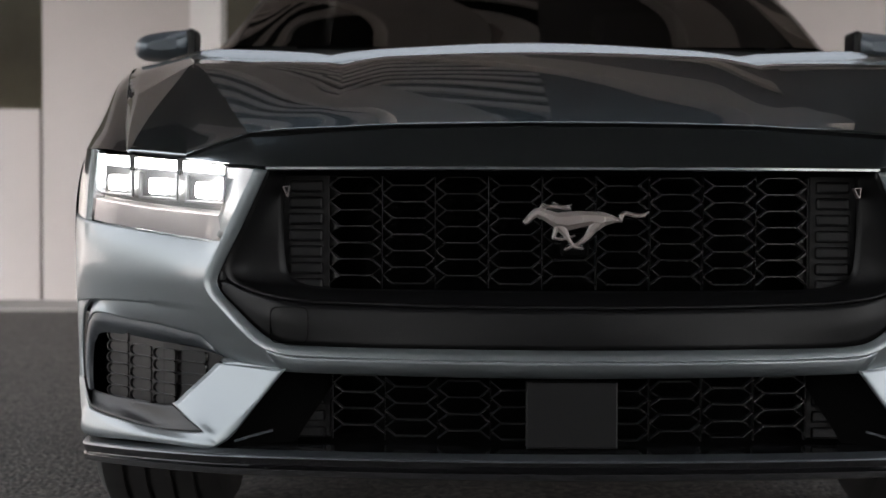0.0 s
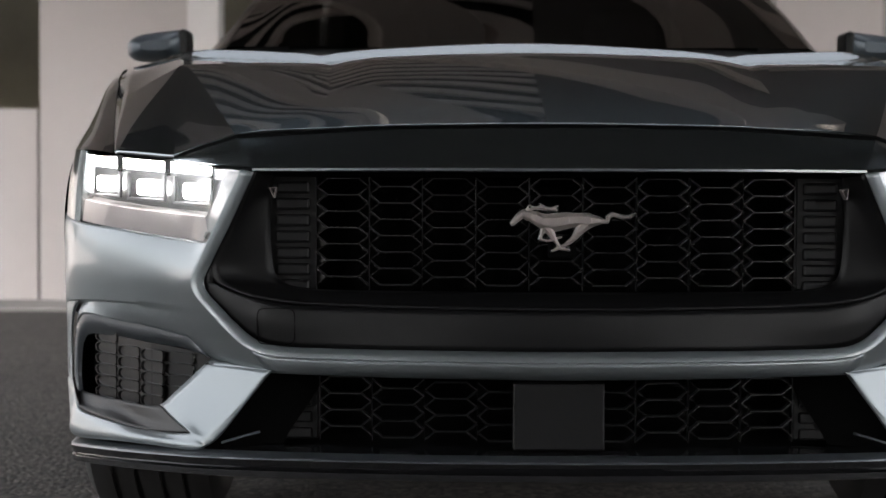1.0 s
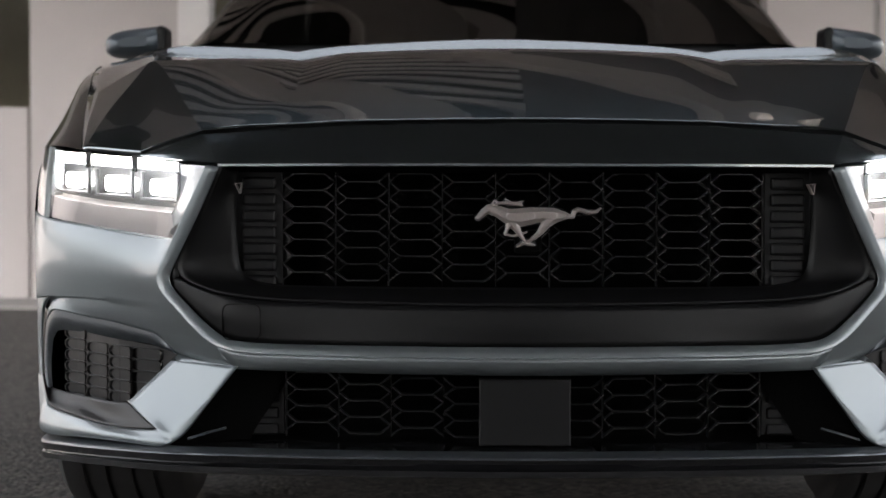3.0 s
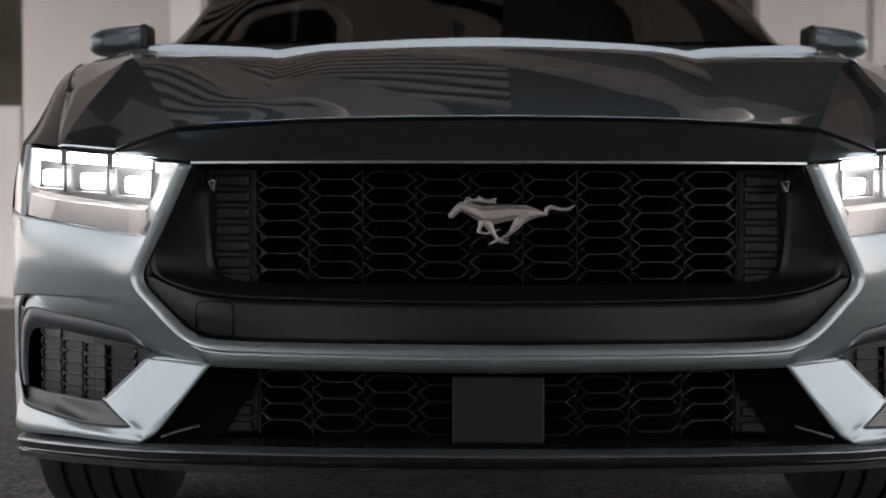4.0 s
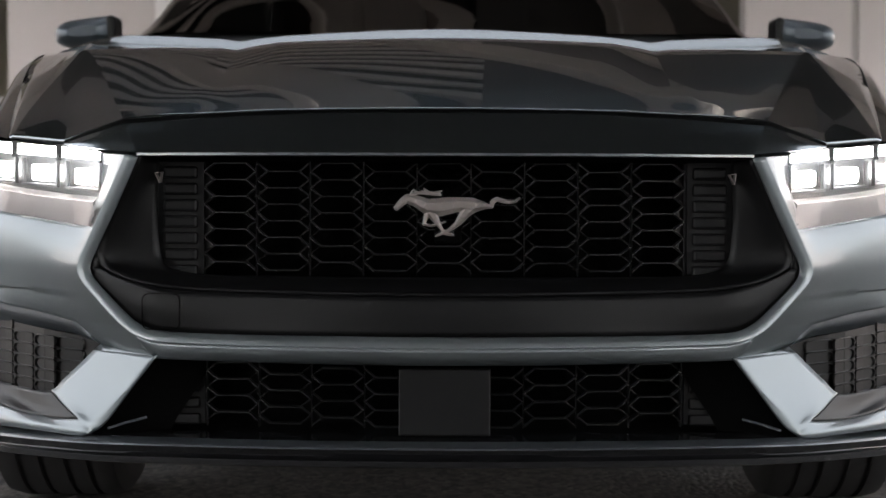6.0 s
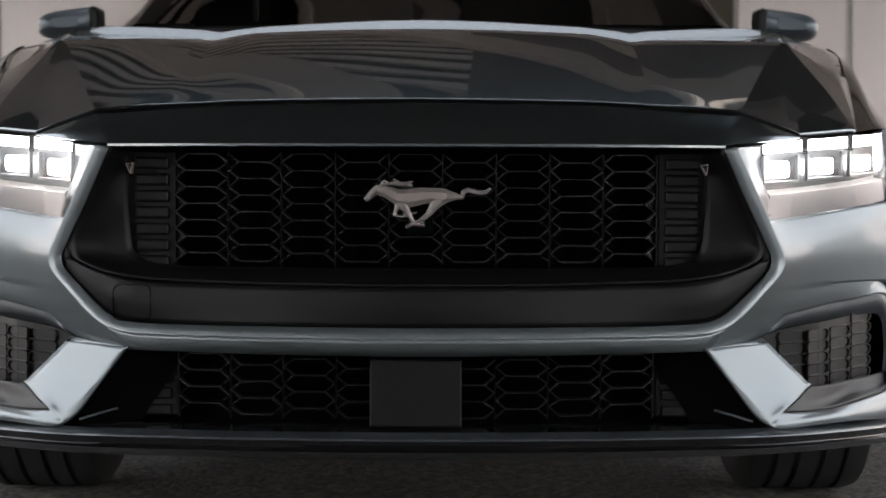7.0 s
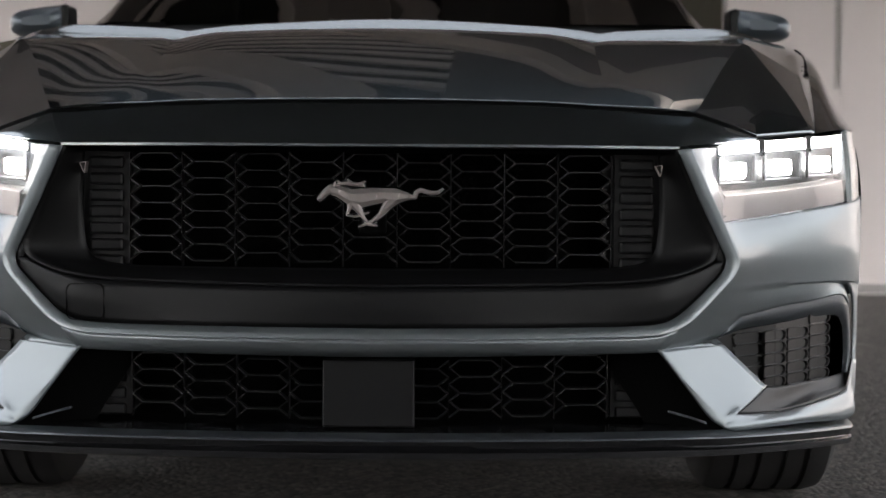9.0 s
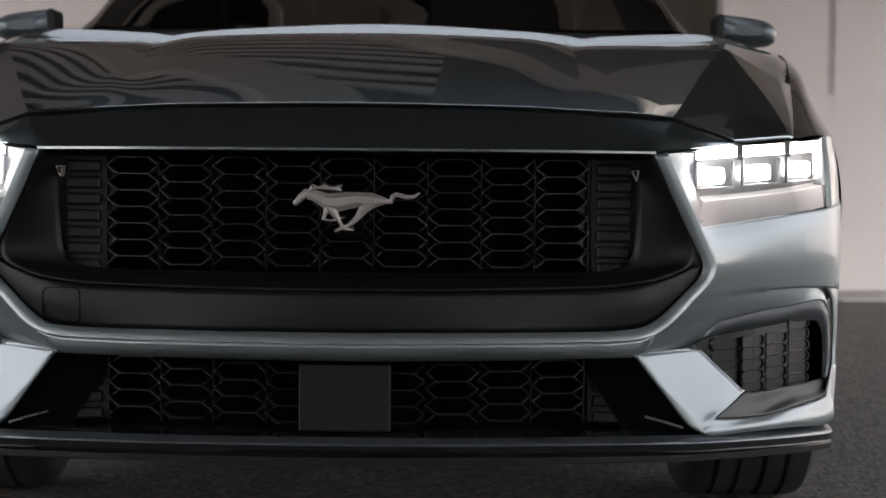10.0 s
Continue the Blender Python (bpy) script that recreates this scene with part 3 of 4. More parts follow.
loft(bm, [SCREEN_TOP, [(0, 2.9, 1.397), (0.33, 2.9, 1.39), (0.52, 2.9, 1.372), (0.60, 2.9, 1.35)], [(0, 3.35, 1.375), (0.33, 3.34, 1.37), (0.50, 3.3, 1.35), (0.58, 3.3, 1.325)]], 24, 14)
part("roof", bm, PAINT, car)
bm = bmesh.new()
loft(bm, [[(0, 3.36, 1.375), (0.33, 3.35, 1.37), (0.50, 3.31, 1.35), (0.575, 3.31, 1.323)], [(0, 3.98, 1.065), (0.33, 3.97, 1.06), (0.50, 3.94, 1.05), (0.66, 3.9, 1.035)]], 20, 8)
part("rear_window", bm, GLASS, car, "", True)
for side in (1, -1):
    bm = bmesh.new()
    rows = [spline(c, 20) for c in ([(0.772, 1.87, 1.036), (0.722, 2.21, 1.186), (0.625, 2.58, 1.325)], [(0.797, 1.885, 1.030), (0.748, 2.225, 1.182), (0.648, 2.60, 1.328)], [(0.815, 1.93, 1.015), (0.762, 2.26, 1.168), (0.660, 2.63, 1.315)])]
    sheet(bm, [[(side * q.x, q.y, q.z) for q in r] for r in (rows if side > 0 else rows[::-1])], True)
    part("windscreen_pillar", bm, GLOSS, car)
    bm = bmesh.new()
    rows = [spline(c, 24) for c in ([(0.815, 1.93, 1.015), (0.762, 2.26, 1.168), (0.66, 2.63, 1.315), (0.60, 2.95, 1.345), (0.58, 3.3, 1.325), (0.66, 3.9, 1.035)], [(0.90, 1.80, 0.955), (0.90, 2.3, 0.957), (0.90, 2.8, 0.965), (0.90, 3.2, 0.975), (0.90, 3.5, 0.99), (0.90, 3.85, 1.005)])]
    sheet(bm, [[(side * q.x, q.y, q.z) for q in r] for r in (rows if side > 0 else rows[::-1])], True)
    part("side_window", bm, GLASS, car, "", True)
    bm = bmesh.new()
    rows = [spline(c, 12) for c in ([(0.90, 1.78, 0.954), (0.90, 2.6, 0.962), (0.90, 3.3, 0.98), (0.90, 3.9, 1.0)], [(0.948, 1.78, 0.948), (0.947, 2.6, 0.958), (0.953, 3.3, 0.976), (0.965, 3.9, 0.995)])]
    sheet(bm, [[(side * q.x, q.y, q.z) for q in r] for r in (rows if side > 0 else rows[::-1])], True)
    part("waist_trim", bm, PAINT, car)
# scuttle under the screen, with the wipers lying on it
bm = bmesh.new()
loft(bm, [[(0, 1.47, 0.995), (0.36, 1.46, 0.982), (0.475, 1.44, 0.957), (0.81, 1.41, 0.950), (0.90, 1.43, 0.93)], [(0, 1.53, 1.000), (0.36, 1.58, 1.000), (0.60, 1.70, 1.005), (0.80, 1.80, 0.99), (0.905, 1.80, 0.95)], [(0, 1.60, 1.015), (0.35, 1.66, 1.02), (0.62, 1.78, 1.03), (0.80, 1.90, 1.025), (0.905, 1.93, 0.99)]], 30, 10)
part("scuttle_panel", bm, SATIN, car)
for x0, x1 in ((0.62, -0.02), (0.02, -0.60)):
    bm = bmesh.new()
    pts = [(x0 + (x1 - x0) * i / 8, 1.585 + 0.17 * abs((x0 + (x1 - x0) * i / 8) / 0.62) ** 1.8, 1.012 + 0.010 * abs((x0 + (x1 - x0) * i / 8) / 0.62)) for i in range(9)]
    rail(bm, pts, 0.012, 0.012)
    part("wiper", bm, DARK, car)

# cabin seen darkly through the screen, its shade put into near-black
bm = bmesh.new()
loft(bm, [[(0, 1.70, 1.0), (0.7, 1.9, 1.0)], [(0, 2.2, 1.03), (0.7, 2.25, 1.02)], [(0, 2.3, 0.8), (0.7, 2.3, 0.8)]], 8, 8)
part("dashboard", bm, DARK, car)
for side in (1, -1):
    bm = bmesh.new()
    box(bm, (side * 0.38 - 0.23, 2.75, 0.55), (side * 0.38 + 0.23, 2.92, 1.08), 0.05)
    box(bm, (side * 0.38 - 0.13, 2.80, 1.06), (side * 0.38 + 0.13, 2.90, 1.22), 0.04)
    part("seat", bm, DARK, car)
bm = bmesh.new()
box(bm, (-0.86, 0.75, 0.16), (0.86, 4.6, 0.20))
part("underbody", bm, DARK, car)
# near-black block: the shade behind the grille is put into its colour
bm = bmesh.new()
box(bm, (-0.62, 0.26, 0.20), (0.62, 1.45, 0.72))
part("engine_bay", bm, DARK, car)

# door mirrors
for side in (1, -1):
    bm = bmesh.new()
    rings = []
    for y, w, h in ((1.925, 0.45, 0.35), (1.94, 0.72, 0.66), (1.965, 0.90, 0.88), (2.00, 0.99, 0.98), (2.04, 1.0, 1.0), (2.075, 0.97, 0.95)):
        ring = []
        for i in range(24):
            a = 2 * math.pi * i / 24
            c, d = math.cos(a), math.sin(a)
            x = 0.086 * math.copysign(abs(c) ** (0.6 if c > 0 else 0.35), c) * w
            z = (0.043 if d > 0 else 0.040) * math.copysign(abs(d) ** 0.6, d) * h
            ring.append(bm.verts.new((side * (0.976 + x), y, 1.045 + z - 0.13 * (x + 0.02) * (1 if d > 0 else 0.2))))
        rings.append(ring)
    for p, q in zip(rings, rings[1:]):
        for i in range(24):
            f = [p[i], p[(i + 1) % 24], q[(i + 1) % 24], q[i]]
            bm.faces.new(f if side > 0 else f[::-1]).smooth = True
    bm.faces.new(rings[0] if side < 0 else rings[0][::-1])
    bm.faces.new(rings[-1] if side > 0 else rings[-1][::-1])
    mirror = part("door_mirror", bm, SLATE, car, "dark slate-blue door mirror with black inner edge")
    bm = bmesh.new()
    box(bm, (side * 0.92 - 0.045, 1.97, 0.955), (side * 0.92 + 0.045, 2.05, 1.018), 0.012)
    part("mirror_stalk", bm, GLOSS, mirror)
    bm = bmesh.new()
    box(bm, (side * 0.903 - 0.014, 1.945, 1.006), (side * 0.903 + 0.014, 2.07, 1.090), 0.012)
    part("mirror_base", bm, SATIN, mirror)

# grille surround
PANEL_TOP = [(0, 0.003, 0.455), (0.425, 0.043, 0.461), (0.524, 0.054, 0.472), (0.580, 0.080, 0.489), (0.602, 0.091, 0.500)]
bm = bmesh.new()
loft(bm, [[(x, y + 0.003, z + 0.001) for x, y, z in GRILLE_EDGE[:9]], [(0, 0.000, 0.422), (0.42, 0.038, 0.427), (0.515, 0.050, 0.437), (0.57, 0.074, 0.458), (0.610, 0.094, 0.500)], PANEL_TOP], 50, 8)
thick(part("grille_lower_panel", bm, SATIN, car, "satin black panel under the grille"), 0.006, -1)
bm = bmesh.new()
FUNNEL = [(0, 0.006, 0.458), (0.425, 0.046, 0.464), (0.522, 0.057, 0.475), (0.578, 0.082, 0.492), (0.600, 0.093, 0.505), (0.604, 0.095, 0.528), (0.563, 0.073, 0.61), (0.524, 0.052, 0.692)]
THROAT = [(0, 0.085, 0.482), (0.36, 0.098, 0.484), (0.44, 0.105, 0.487), (0.478, 0.110, 0.496), (0.494, 0.112, 0.512), (0.500, 0.112, 0.540), (0.503, 0.110, 0.61), (0.500, 0.107, 0.690)]
loft(bm, [FUNNEL, [tuple(Vector(p).lerp(Vector(q), 0.45) + Vector((0, 0.006, 0))) for p, q in zip(FUNNEL, THROAT)], THROAT], 60, 8)
loft(bm, [[(x, y + 0.004, z + 0.001) for x, y, z in GRILLE_EDGE[7:]], [(0.600, 0.093, 0.505), (0.604, 0.095, 0.528), (0.563, 0.073, 0.61), (0.524, 0.052, 0.692)]], 20, 2)
thick(part("grille_surround", bm, SATIN, car, "satin black funnel round the grille"), 0.005, 0)
# near-black backing: shade deep in the grille is put into its colour
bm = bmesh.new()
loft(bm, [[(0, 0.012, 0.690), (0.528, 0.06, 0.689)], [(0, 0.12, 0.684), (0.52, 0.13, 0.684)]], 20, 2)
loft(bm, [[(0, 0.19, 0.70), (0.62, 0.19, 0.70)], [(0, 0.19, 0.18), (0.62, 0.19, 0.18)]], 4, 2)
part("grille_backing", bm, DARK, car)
# cover of the towing eye
bm = bmesh.new()
rim = []
for i in range(32):
    a = 2 * math.pi * i / 32
    c, d = math.cos(a), math.sin(a)
    rim.append((-0.488 + 0.033 * math.copysign(abs(c) ** 0.35, c), 0.426 + 0.031 * math.copysign(abs(d) ** 0.35, d)))


def panel_y(x):
    return height(abs(x), [(0, 0.0), (0.42, 0.038), (0.515, 0.050), (0.57, 0.074)])


rail(bm, [(x, panel_y(x) - 0.0012, z) for x, z in rim], 0.0016, 0.004, True)
part("towing_eye_cover", bm, DARK, car)

# mesh of the grille, column by column
PITCH, WIDE = 0.0288, 0.0938


def mesh_column(name, middle, y, first, rows, width, thin, depth, lo, hi, fillets=0):
    """Wide six-sided cells one above the other. fillets: the side on which the cells' corners are filled in."""
    bm = bmesh.new()
    x0, x1 = middle - width / 2, middle + width / 2
    curve = lambda x: y + 0.18 * x * x
    for k in range(-1, rows + 1):
        z = first - PITCH * k
        a, b = x0 + 0.019, x1 - 0.019
        if lo < z < hi:
            bar(bm, (a, curve(a), z), (b, curve(b), z), thin * 0.7, depth)
        for xa, xb, way in ((a, x0 + 0.001, -1), (b, x1 - 0.001, 1)):
            for up in (1, -1):
                zz = z + up * PITCH / 2
                if lo < z < hi and lo < zz < hi:
                    bar(bm, (xa, curve(xa) - 0.0004, z), (xb, curve(xb) - 0.0004, zz), thin, depth)
            if way == fillets and lo < z - PITCH / 2 and z + PITCH / 2 < hi:
                f = [bm.verts.new((px, curve(px) - 0.002, pz)) for px, pz in ((xa - way * 0.002, z), (xb, z + PITCH * 0.40), (xb, z - PITCH * 0.40))]
                for v in f[1:]:
                    v.co.y += 0.012
                bm.faces.new(f if way < 0 else f[::-1])
    for x in (x0, x1):
        bar(bm, (x, curve(x) + 0.001, max(lo, first - PITCH * rows)), (x, curve(x) + 0.001, min(hi, first + PITCH)), thin * 0.8, depth)
    return part(name, bm, MESH, car)


for k in range(-4, 5):
    mesh_column("grille_mesh_column", WIDE * k - 0.002, 0.088, 0.6675 if k % 2 else 0.6528, 7, WIDE, 0.0026, 0.030, 0.485, 0.688, k // 4 if abs(k) == 4 else 0)
for k in (-4, -3, -2, -1, 1, 2, 3, 4):
    mesh_column("lower_mesh_column", 0.0922 * k - 0.001, 0.068, {1: 0.3101, 2: 0.2973, 3: 0.3150, 4: 0.3050}[abs(k)], 4, 0.0922, 0.0024, 0.024, 0.222, 0.338)
# blank outer column with slots
for side in (1, -1):
    bm = bmesh.new()
    box(bm, (side * 0.464 - 0.041, 0.128, 0.487), (side * 0.464 + 0.041, 0.138, 0.69), 0.002)
    part("blank_mesh_panel", bm, SATIN, car)
    for k in range(7):
        bm = bmesh.new()
        z = 0.666 - PITCH * k
        box(bm, (side * 0.464 - 0.030, 0.119, z - 0.0115), (side * 0.464 + 0.030, 0.130, z + 0.0100), 0.005)
        part("blank_cell", bm, SATIN, car)
    bm = bmesh.new()
    box(bm, (side * 0.460 - 0.040, 0.128, 0.222), (side * 0.460 + 0.040, 0.138, 0.338), 0.002)
    for k in range(4):
        box(bm, (side * 0.460 - 0.030, 0.122, 0.318 - PITCH * k - 0.010), (side * 0.460 + 0.030, 0.130, 0.318 - PITCH * k + 0.010), 0.004)
    part("blank_lower_panel", bm, SATIN, car)
    # small triangular sensor
    bm = bmesh.new()
    tri = [(-0.005, 0.008), (0.006, 0.0095), (0.003, -0.009)]
    for (xa, za), (xb, zb) in zip(tri, tri[1:] + tri[:1]):
        bar(bm, (side * 0.496 + xa, 0.066, 0.656 + za), (side * 0.496 + xb, 0.066, 0.656 + zb), 0.0012, 0.03)
    part("sensor", bm, SILVER, car, "small bright triangular sensor bezel")

# lower opening: radar panel, side cheeks, floor
bm = bmesh.new()
box(bm, (-0.079, 0.034, 0.214), (0.079, 0.060, 0.330), 0.003)
part("radar_cover", bm, SATIN, car, "flat black rectangular radar cover")
# near-black cheeks and roof: the opening's shade is put into their colour
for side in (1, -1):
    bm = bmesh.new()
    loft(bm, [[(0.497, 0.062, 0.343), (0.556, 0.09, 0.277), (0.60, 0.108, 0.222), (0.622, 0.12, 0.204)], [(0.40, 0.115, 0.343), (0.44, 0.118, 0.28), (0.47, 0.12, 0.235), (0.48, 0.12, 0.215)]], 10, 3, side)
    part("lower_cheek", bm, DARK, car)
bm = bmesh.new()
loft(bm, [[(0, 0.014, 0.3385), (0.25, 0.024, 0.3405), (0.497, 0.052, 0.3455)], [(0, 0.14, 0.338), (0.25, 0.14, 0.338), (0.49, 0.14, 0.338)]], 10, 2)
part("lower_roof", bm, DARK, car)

# thin bright strut between shelf and blade
for side in (1, -1):
    bm = bmesh.new()
    rail(bm, [(side * 0.520, 0.085, 0.2380), (side * 0.552, 0.080, 0.2300), (side * 0.586, 0.082, 0.2190)], 0.0035, 0.010)
    part("splitter_strut", bm, CHARCOAL, car, "thin grey metal strut")

# splitter
FRONT = [(0, -0.034), (0.30, -0.014), (0.50, 0.018), (0.60, 0.058), (0.68, 0.128), (0.80, 0.275), (0.90, 0.428), (0.926, 0.488), (0.934, 0.60)]
TOPZ = [(0, 0.203), (0.52, 0.2025), (0.63, 0.199), (0.78, 0.184), (0.90, 0.169), (0.936, 0.164)]


def lipline(inset, drop):
    return [(x - inset * 0.3 * (x > 0.6), y + inset, height(x, TOPZ) - drop) for x, y in FRONT]


bm = bmesh.new()
loft(bm, [lipline(0.036, -0.006), lipline(0.006, -0.001), lipline(0.001, 0.0015), lipline(0.0, 0.004)], 70, 4)
part("splitter_shelf", bm, CHARCOAL, car, "dark grey glossy shelf of the splitter")
bm = bmesh.new()
loft(bm, [[(0, 0.085, 0.2135), (0.30, 0.095, 0.2135), (0.46, 0.11, 0.213), (0.56, 0.120, 0.2105), (0.63, 0.15, 0.206), (0.76, 0.295, 0.190), (0.87, 0.47, 0.176), (0.90, 0.53, 0.172), (0.905, 0.62, 0.168)], lipline(0.034, -0.0052)], 70, 4)
part("splitter_floor", bm, GLOSS, car, "gloss black floor of the lower opening")
bm = bmesh.new()
loft(bm, [lipline(0.001, 0.004), lipline(0.010, 0.020), lipline(0.014, 0.0215), lipline(0.004, 0.024), lipline(0.004, 0.034), lipline(0.03, 0.040), lipline(0.25, 0.040)], 60, 7)
part("splitter_lip", bm, GLOSS, car, "gloss black lower lip")

# intakes at the corners
for side in (1, -1):
    sx = lambda rows: [[(side * q[0], q[1], q[2]) for q in r] for r in (rows if side < 0 else rows[::-1])]
    intake = empty("corner_intake")
    intake.parent = car
    bm = bmesh.new()
    OUTER = [(0.613, 0.179, 0.3595), (0.660, 0.208, 0.3955), (0.692, 0.245, 0.403), (0.754, 0.316, 0.4075), (0.817, 0.387, 0.4115), (0.890, 0.468, 0.4185), (0.913, 0.505, 0.404), (0.924, 0.526, 0.373), (0.928, 0.533, 0.295), (0.918, 0.511, 0.241)]
    INNER = [(0.616, 0.182, 0.3575), (0.668, 0.236, 0.3705), (0.700, 0.275, 0.372), (0.757, 0.340, 0.374), (0.821, 0.412, 0.378), (0.884, 0.480, 0.379), (0.902, 0.506, 0.364), (0.908, 0.516, 0.345), (0.911, 0.520, 0.298), (0.904, 0.505, 0.245)]
    DEEP = [(0.622, 0.20, 0.355), (0.672, 0.29, 0.366), (0.700, 0.35, 0.368), (0.752, 0.43, 0.370), (0.810, 0.52, 0.373), (0.862, 0.59, 0.373), (0.880, 0.62, 0.360), (0.886, 0.62, 0.345), (0.888, 0.62, 0.30), (0.880, 0.60, 0.24)]
    MIDL = [tuple(Vector(a).lerp(Vector(b), 0.55) + Vector((0.002, -0.008, 0.001))) for a, b in zip(OUTER, INNER)]
    rows = [run(c, 6) for c in (OUTER, MIDL, INNER)]
    cols = [spline([r[i] for r in rows], 8) for i in range(len(rows[0]))]
    sheet(bm, sx([[c[j] for c in cols] for j in range(8)]), True)
    part("intake_frame", bm, CHARCOAL, intake, "charcoal grey frame")
    # near-black throat: the intake's deep shade is put into the colour
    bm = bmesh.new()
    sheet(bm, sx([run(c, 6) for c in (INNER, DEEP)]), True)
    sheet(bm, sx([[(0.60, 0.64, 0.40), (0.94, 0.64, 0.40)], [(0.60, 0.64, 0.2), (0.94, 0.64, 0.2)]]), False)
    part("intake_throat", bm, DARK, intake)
    bm = bmesh.new()
    plate = lambda x: height(x, [(0.61, 0.172), (0.70, 0.250), (0.74, 0.292), (0.95, 0.586)])
    xs = [0.616, 0.66, 0.70, 0.74, 0.79, 0.85]
    sheet(bm, sx([[(x, plate(x), height(x, [(0.61, 0.358), (0.668, 0.372), (0.9, 0.385)])) for x in xs], [(x, plate(x), height(x, [(0.61, 0.358), (0.712, 0.262), (0.9, 0.258)])) for x in xs]]), False)
    part("intake_plate", bm, MESH, intake)
    cell = None
    for i in range(5):
        for k in range(-1, 6):
            x, z = 0.625 + 0.0555 * i, 0.3545 - 0.0215 * k
            floor_z = 0.350 - (x - 0.629) * 0.98 if x < 0.715 else 0.262
            if z < floor_z + 0.002 or z > 0.358 + 0.12 * (x - 0.66):
                continue
            if cell is None:
                bm = bmesh.new()
                ring = [(0.020 + 0.0145 * math.cos(q), 0.0102 * math.sin(q)) for q in (math.pi * (j / 12 - 0.5) for j in range(13))] + [(-0.030, 0.0102), (-0.033, 0.0085), (-0.034, 0.004), (-0.034, 0.0), (-0.034, -0.004), (-0.033, -0.0085), (-0.030, -0.0102)]
                ring = [(side * p * 1.32, q * 1.04) for p, q in ring]
                loops = [[bm.verts.new((p * w, dy, q * w)) for p, q in ring] for w, dy in ((1.0, 0.0), (0.96, -0.0035), (0.88, -0.0035), (0.82, 0.0005))]
                for p, q in zip(loops, loops[1:]):
                    for j in range(20):
                        bm.faces.new((p[j], p[(j + 1) % 20], q[(j + 1) % 20], q[j])).smooth = True
                bm.faces.new(loops[-1])
                bmesh.ops.recalc_face_normals(bm, faces=bm.faces)
                cell = part("intake_cell", bm, MESH, intake)
                ob = cell
            else:
                ob = new("intake_cell", cell.data)
                ob.parent = intake
            ob.matrix_basis = Matrix.Translation((side * x, plate(x) - 0.001, z)) @ pose(0, 0, 0, 0, 0, side * (42 if x < 0.70 else 53))

# headlamps


def lamp_y(x):
    return height(x, [(0.56, 0.06), (0.60, 0.112), (0.69, 0.237), (0.814, 0.364), (0.897, 0.487), (0.93, 0.56)])


def slab(bm, side, x0, x1, z0, z1, rise, back, depth, bevel=0.0):
    """A block that follows the lamp's slant in plan; rise: how much its outer end stands higher."""
    vs = []
    for d in (back, back + depth):
        for x, z in ((x0, z0), (x1, z0 + rise), (x1, z1 + rise), (x0, z1)):
            vs.append(bm.verts.new((side * x, lamp_y(x) + d, z)))
    for f in ((0, 1, 2, 3), (7, 6, 5, 4), (0, 4, 5, 1), (1, 5, 6, 2), (2, 6, 7, 3), (3, 7, 4, 0)):
        bm.faces.new([vs[i] for i in (f if side > 0 else f[::-1])])
    if bevel:
        bmesh.ops.bevel(bm, geom=list({e for v in vs for e in v.link_edges}), offset=bevel, segments=2, profile=0.5, affect="EDGES")


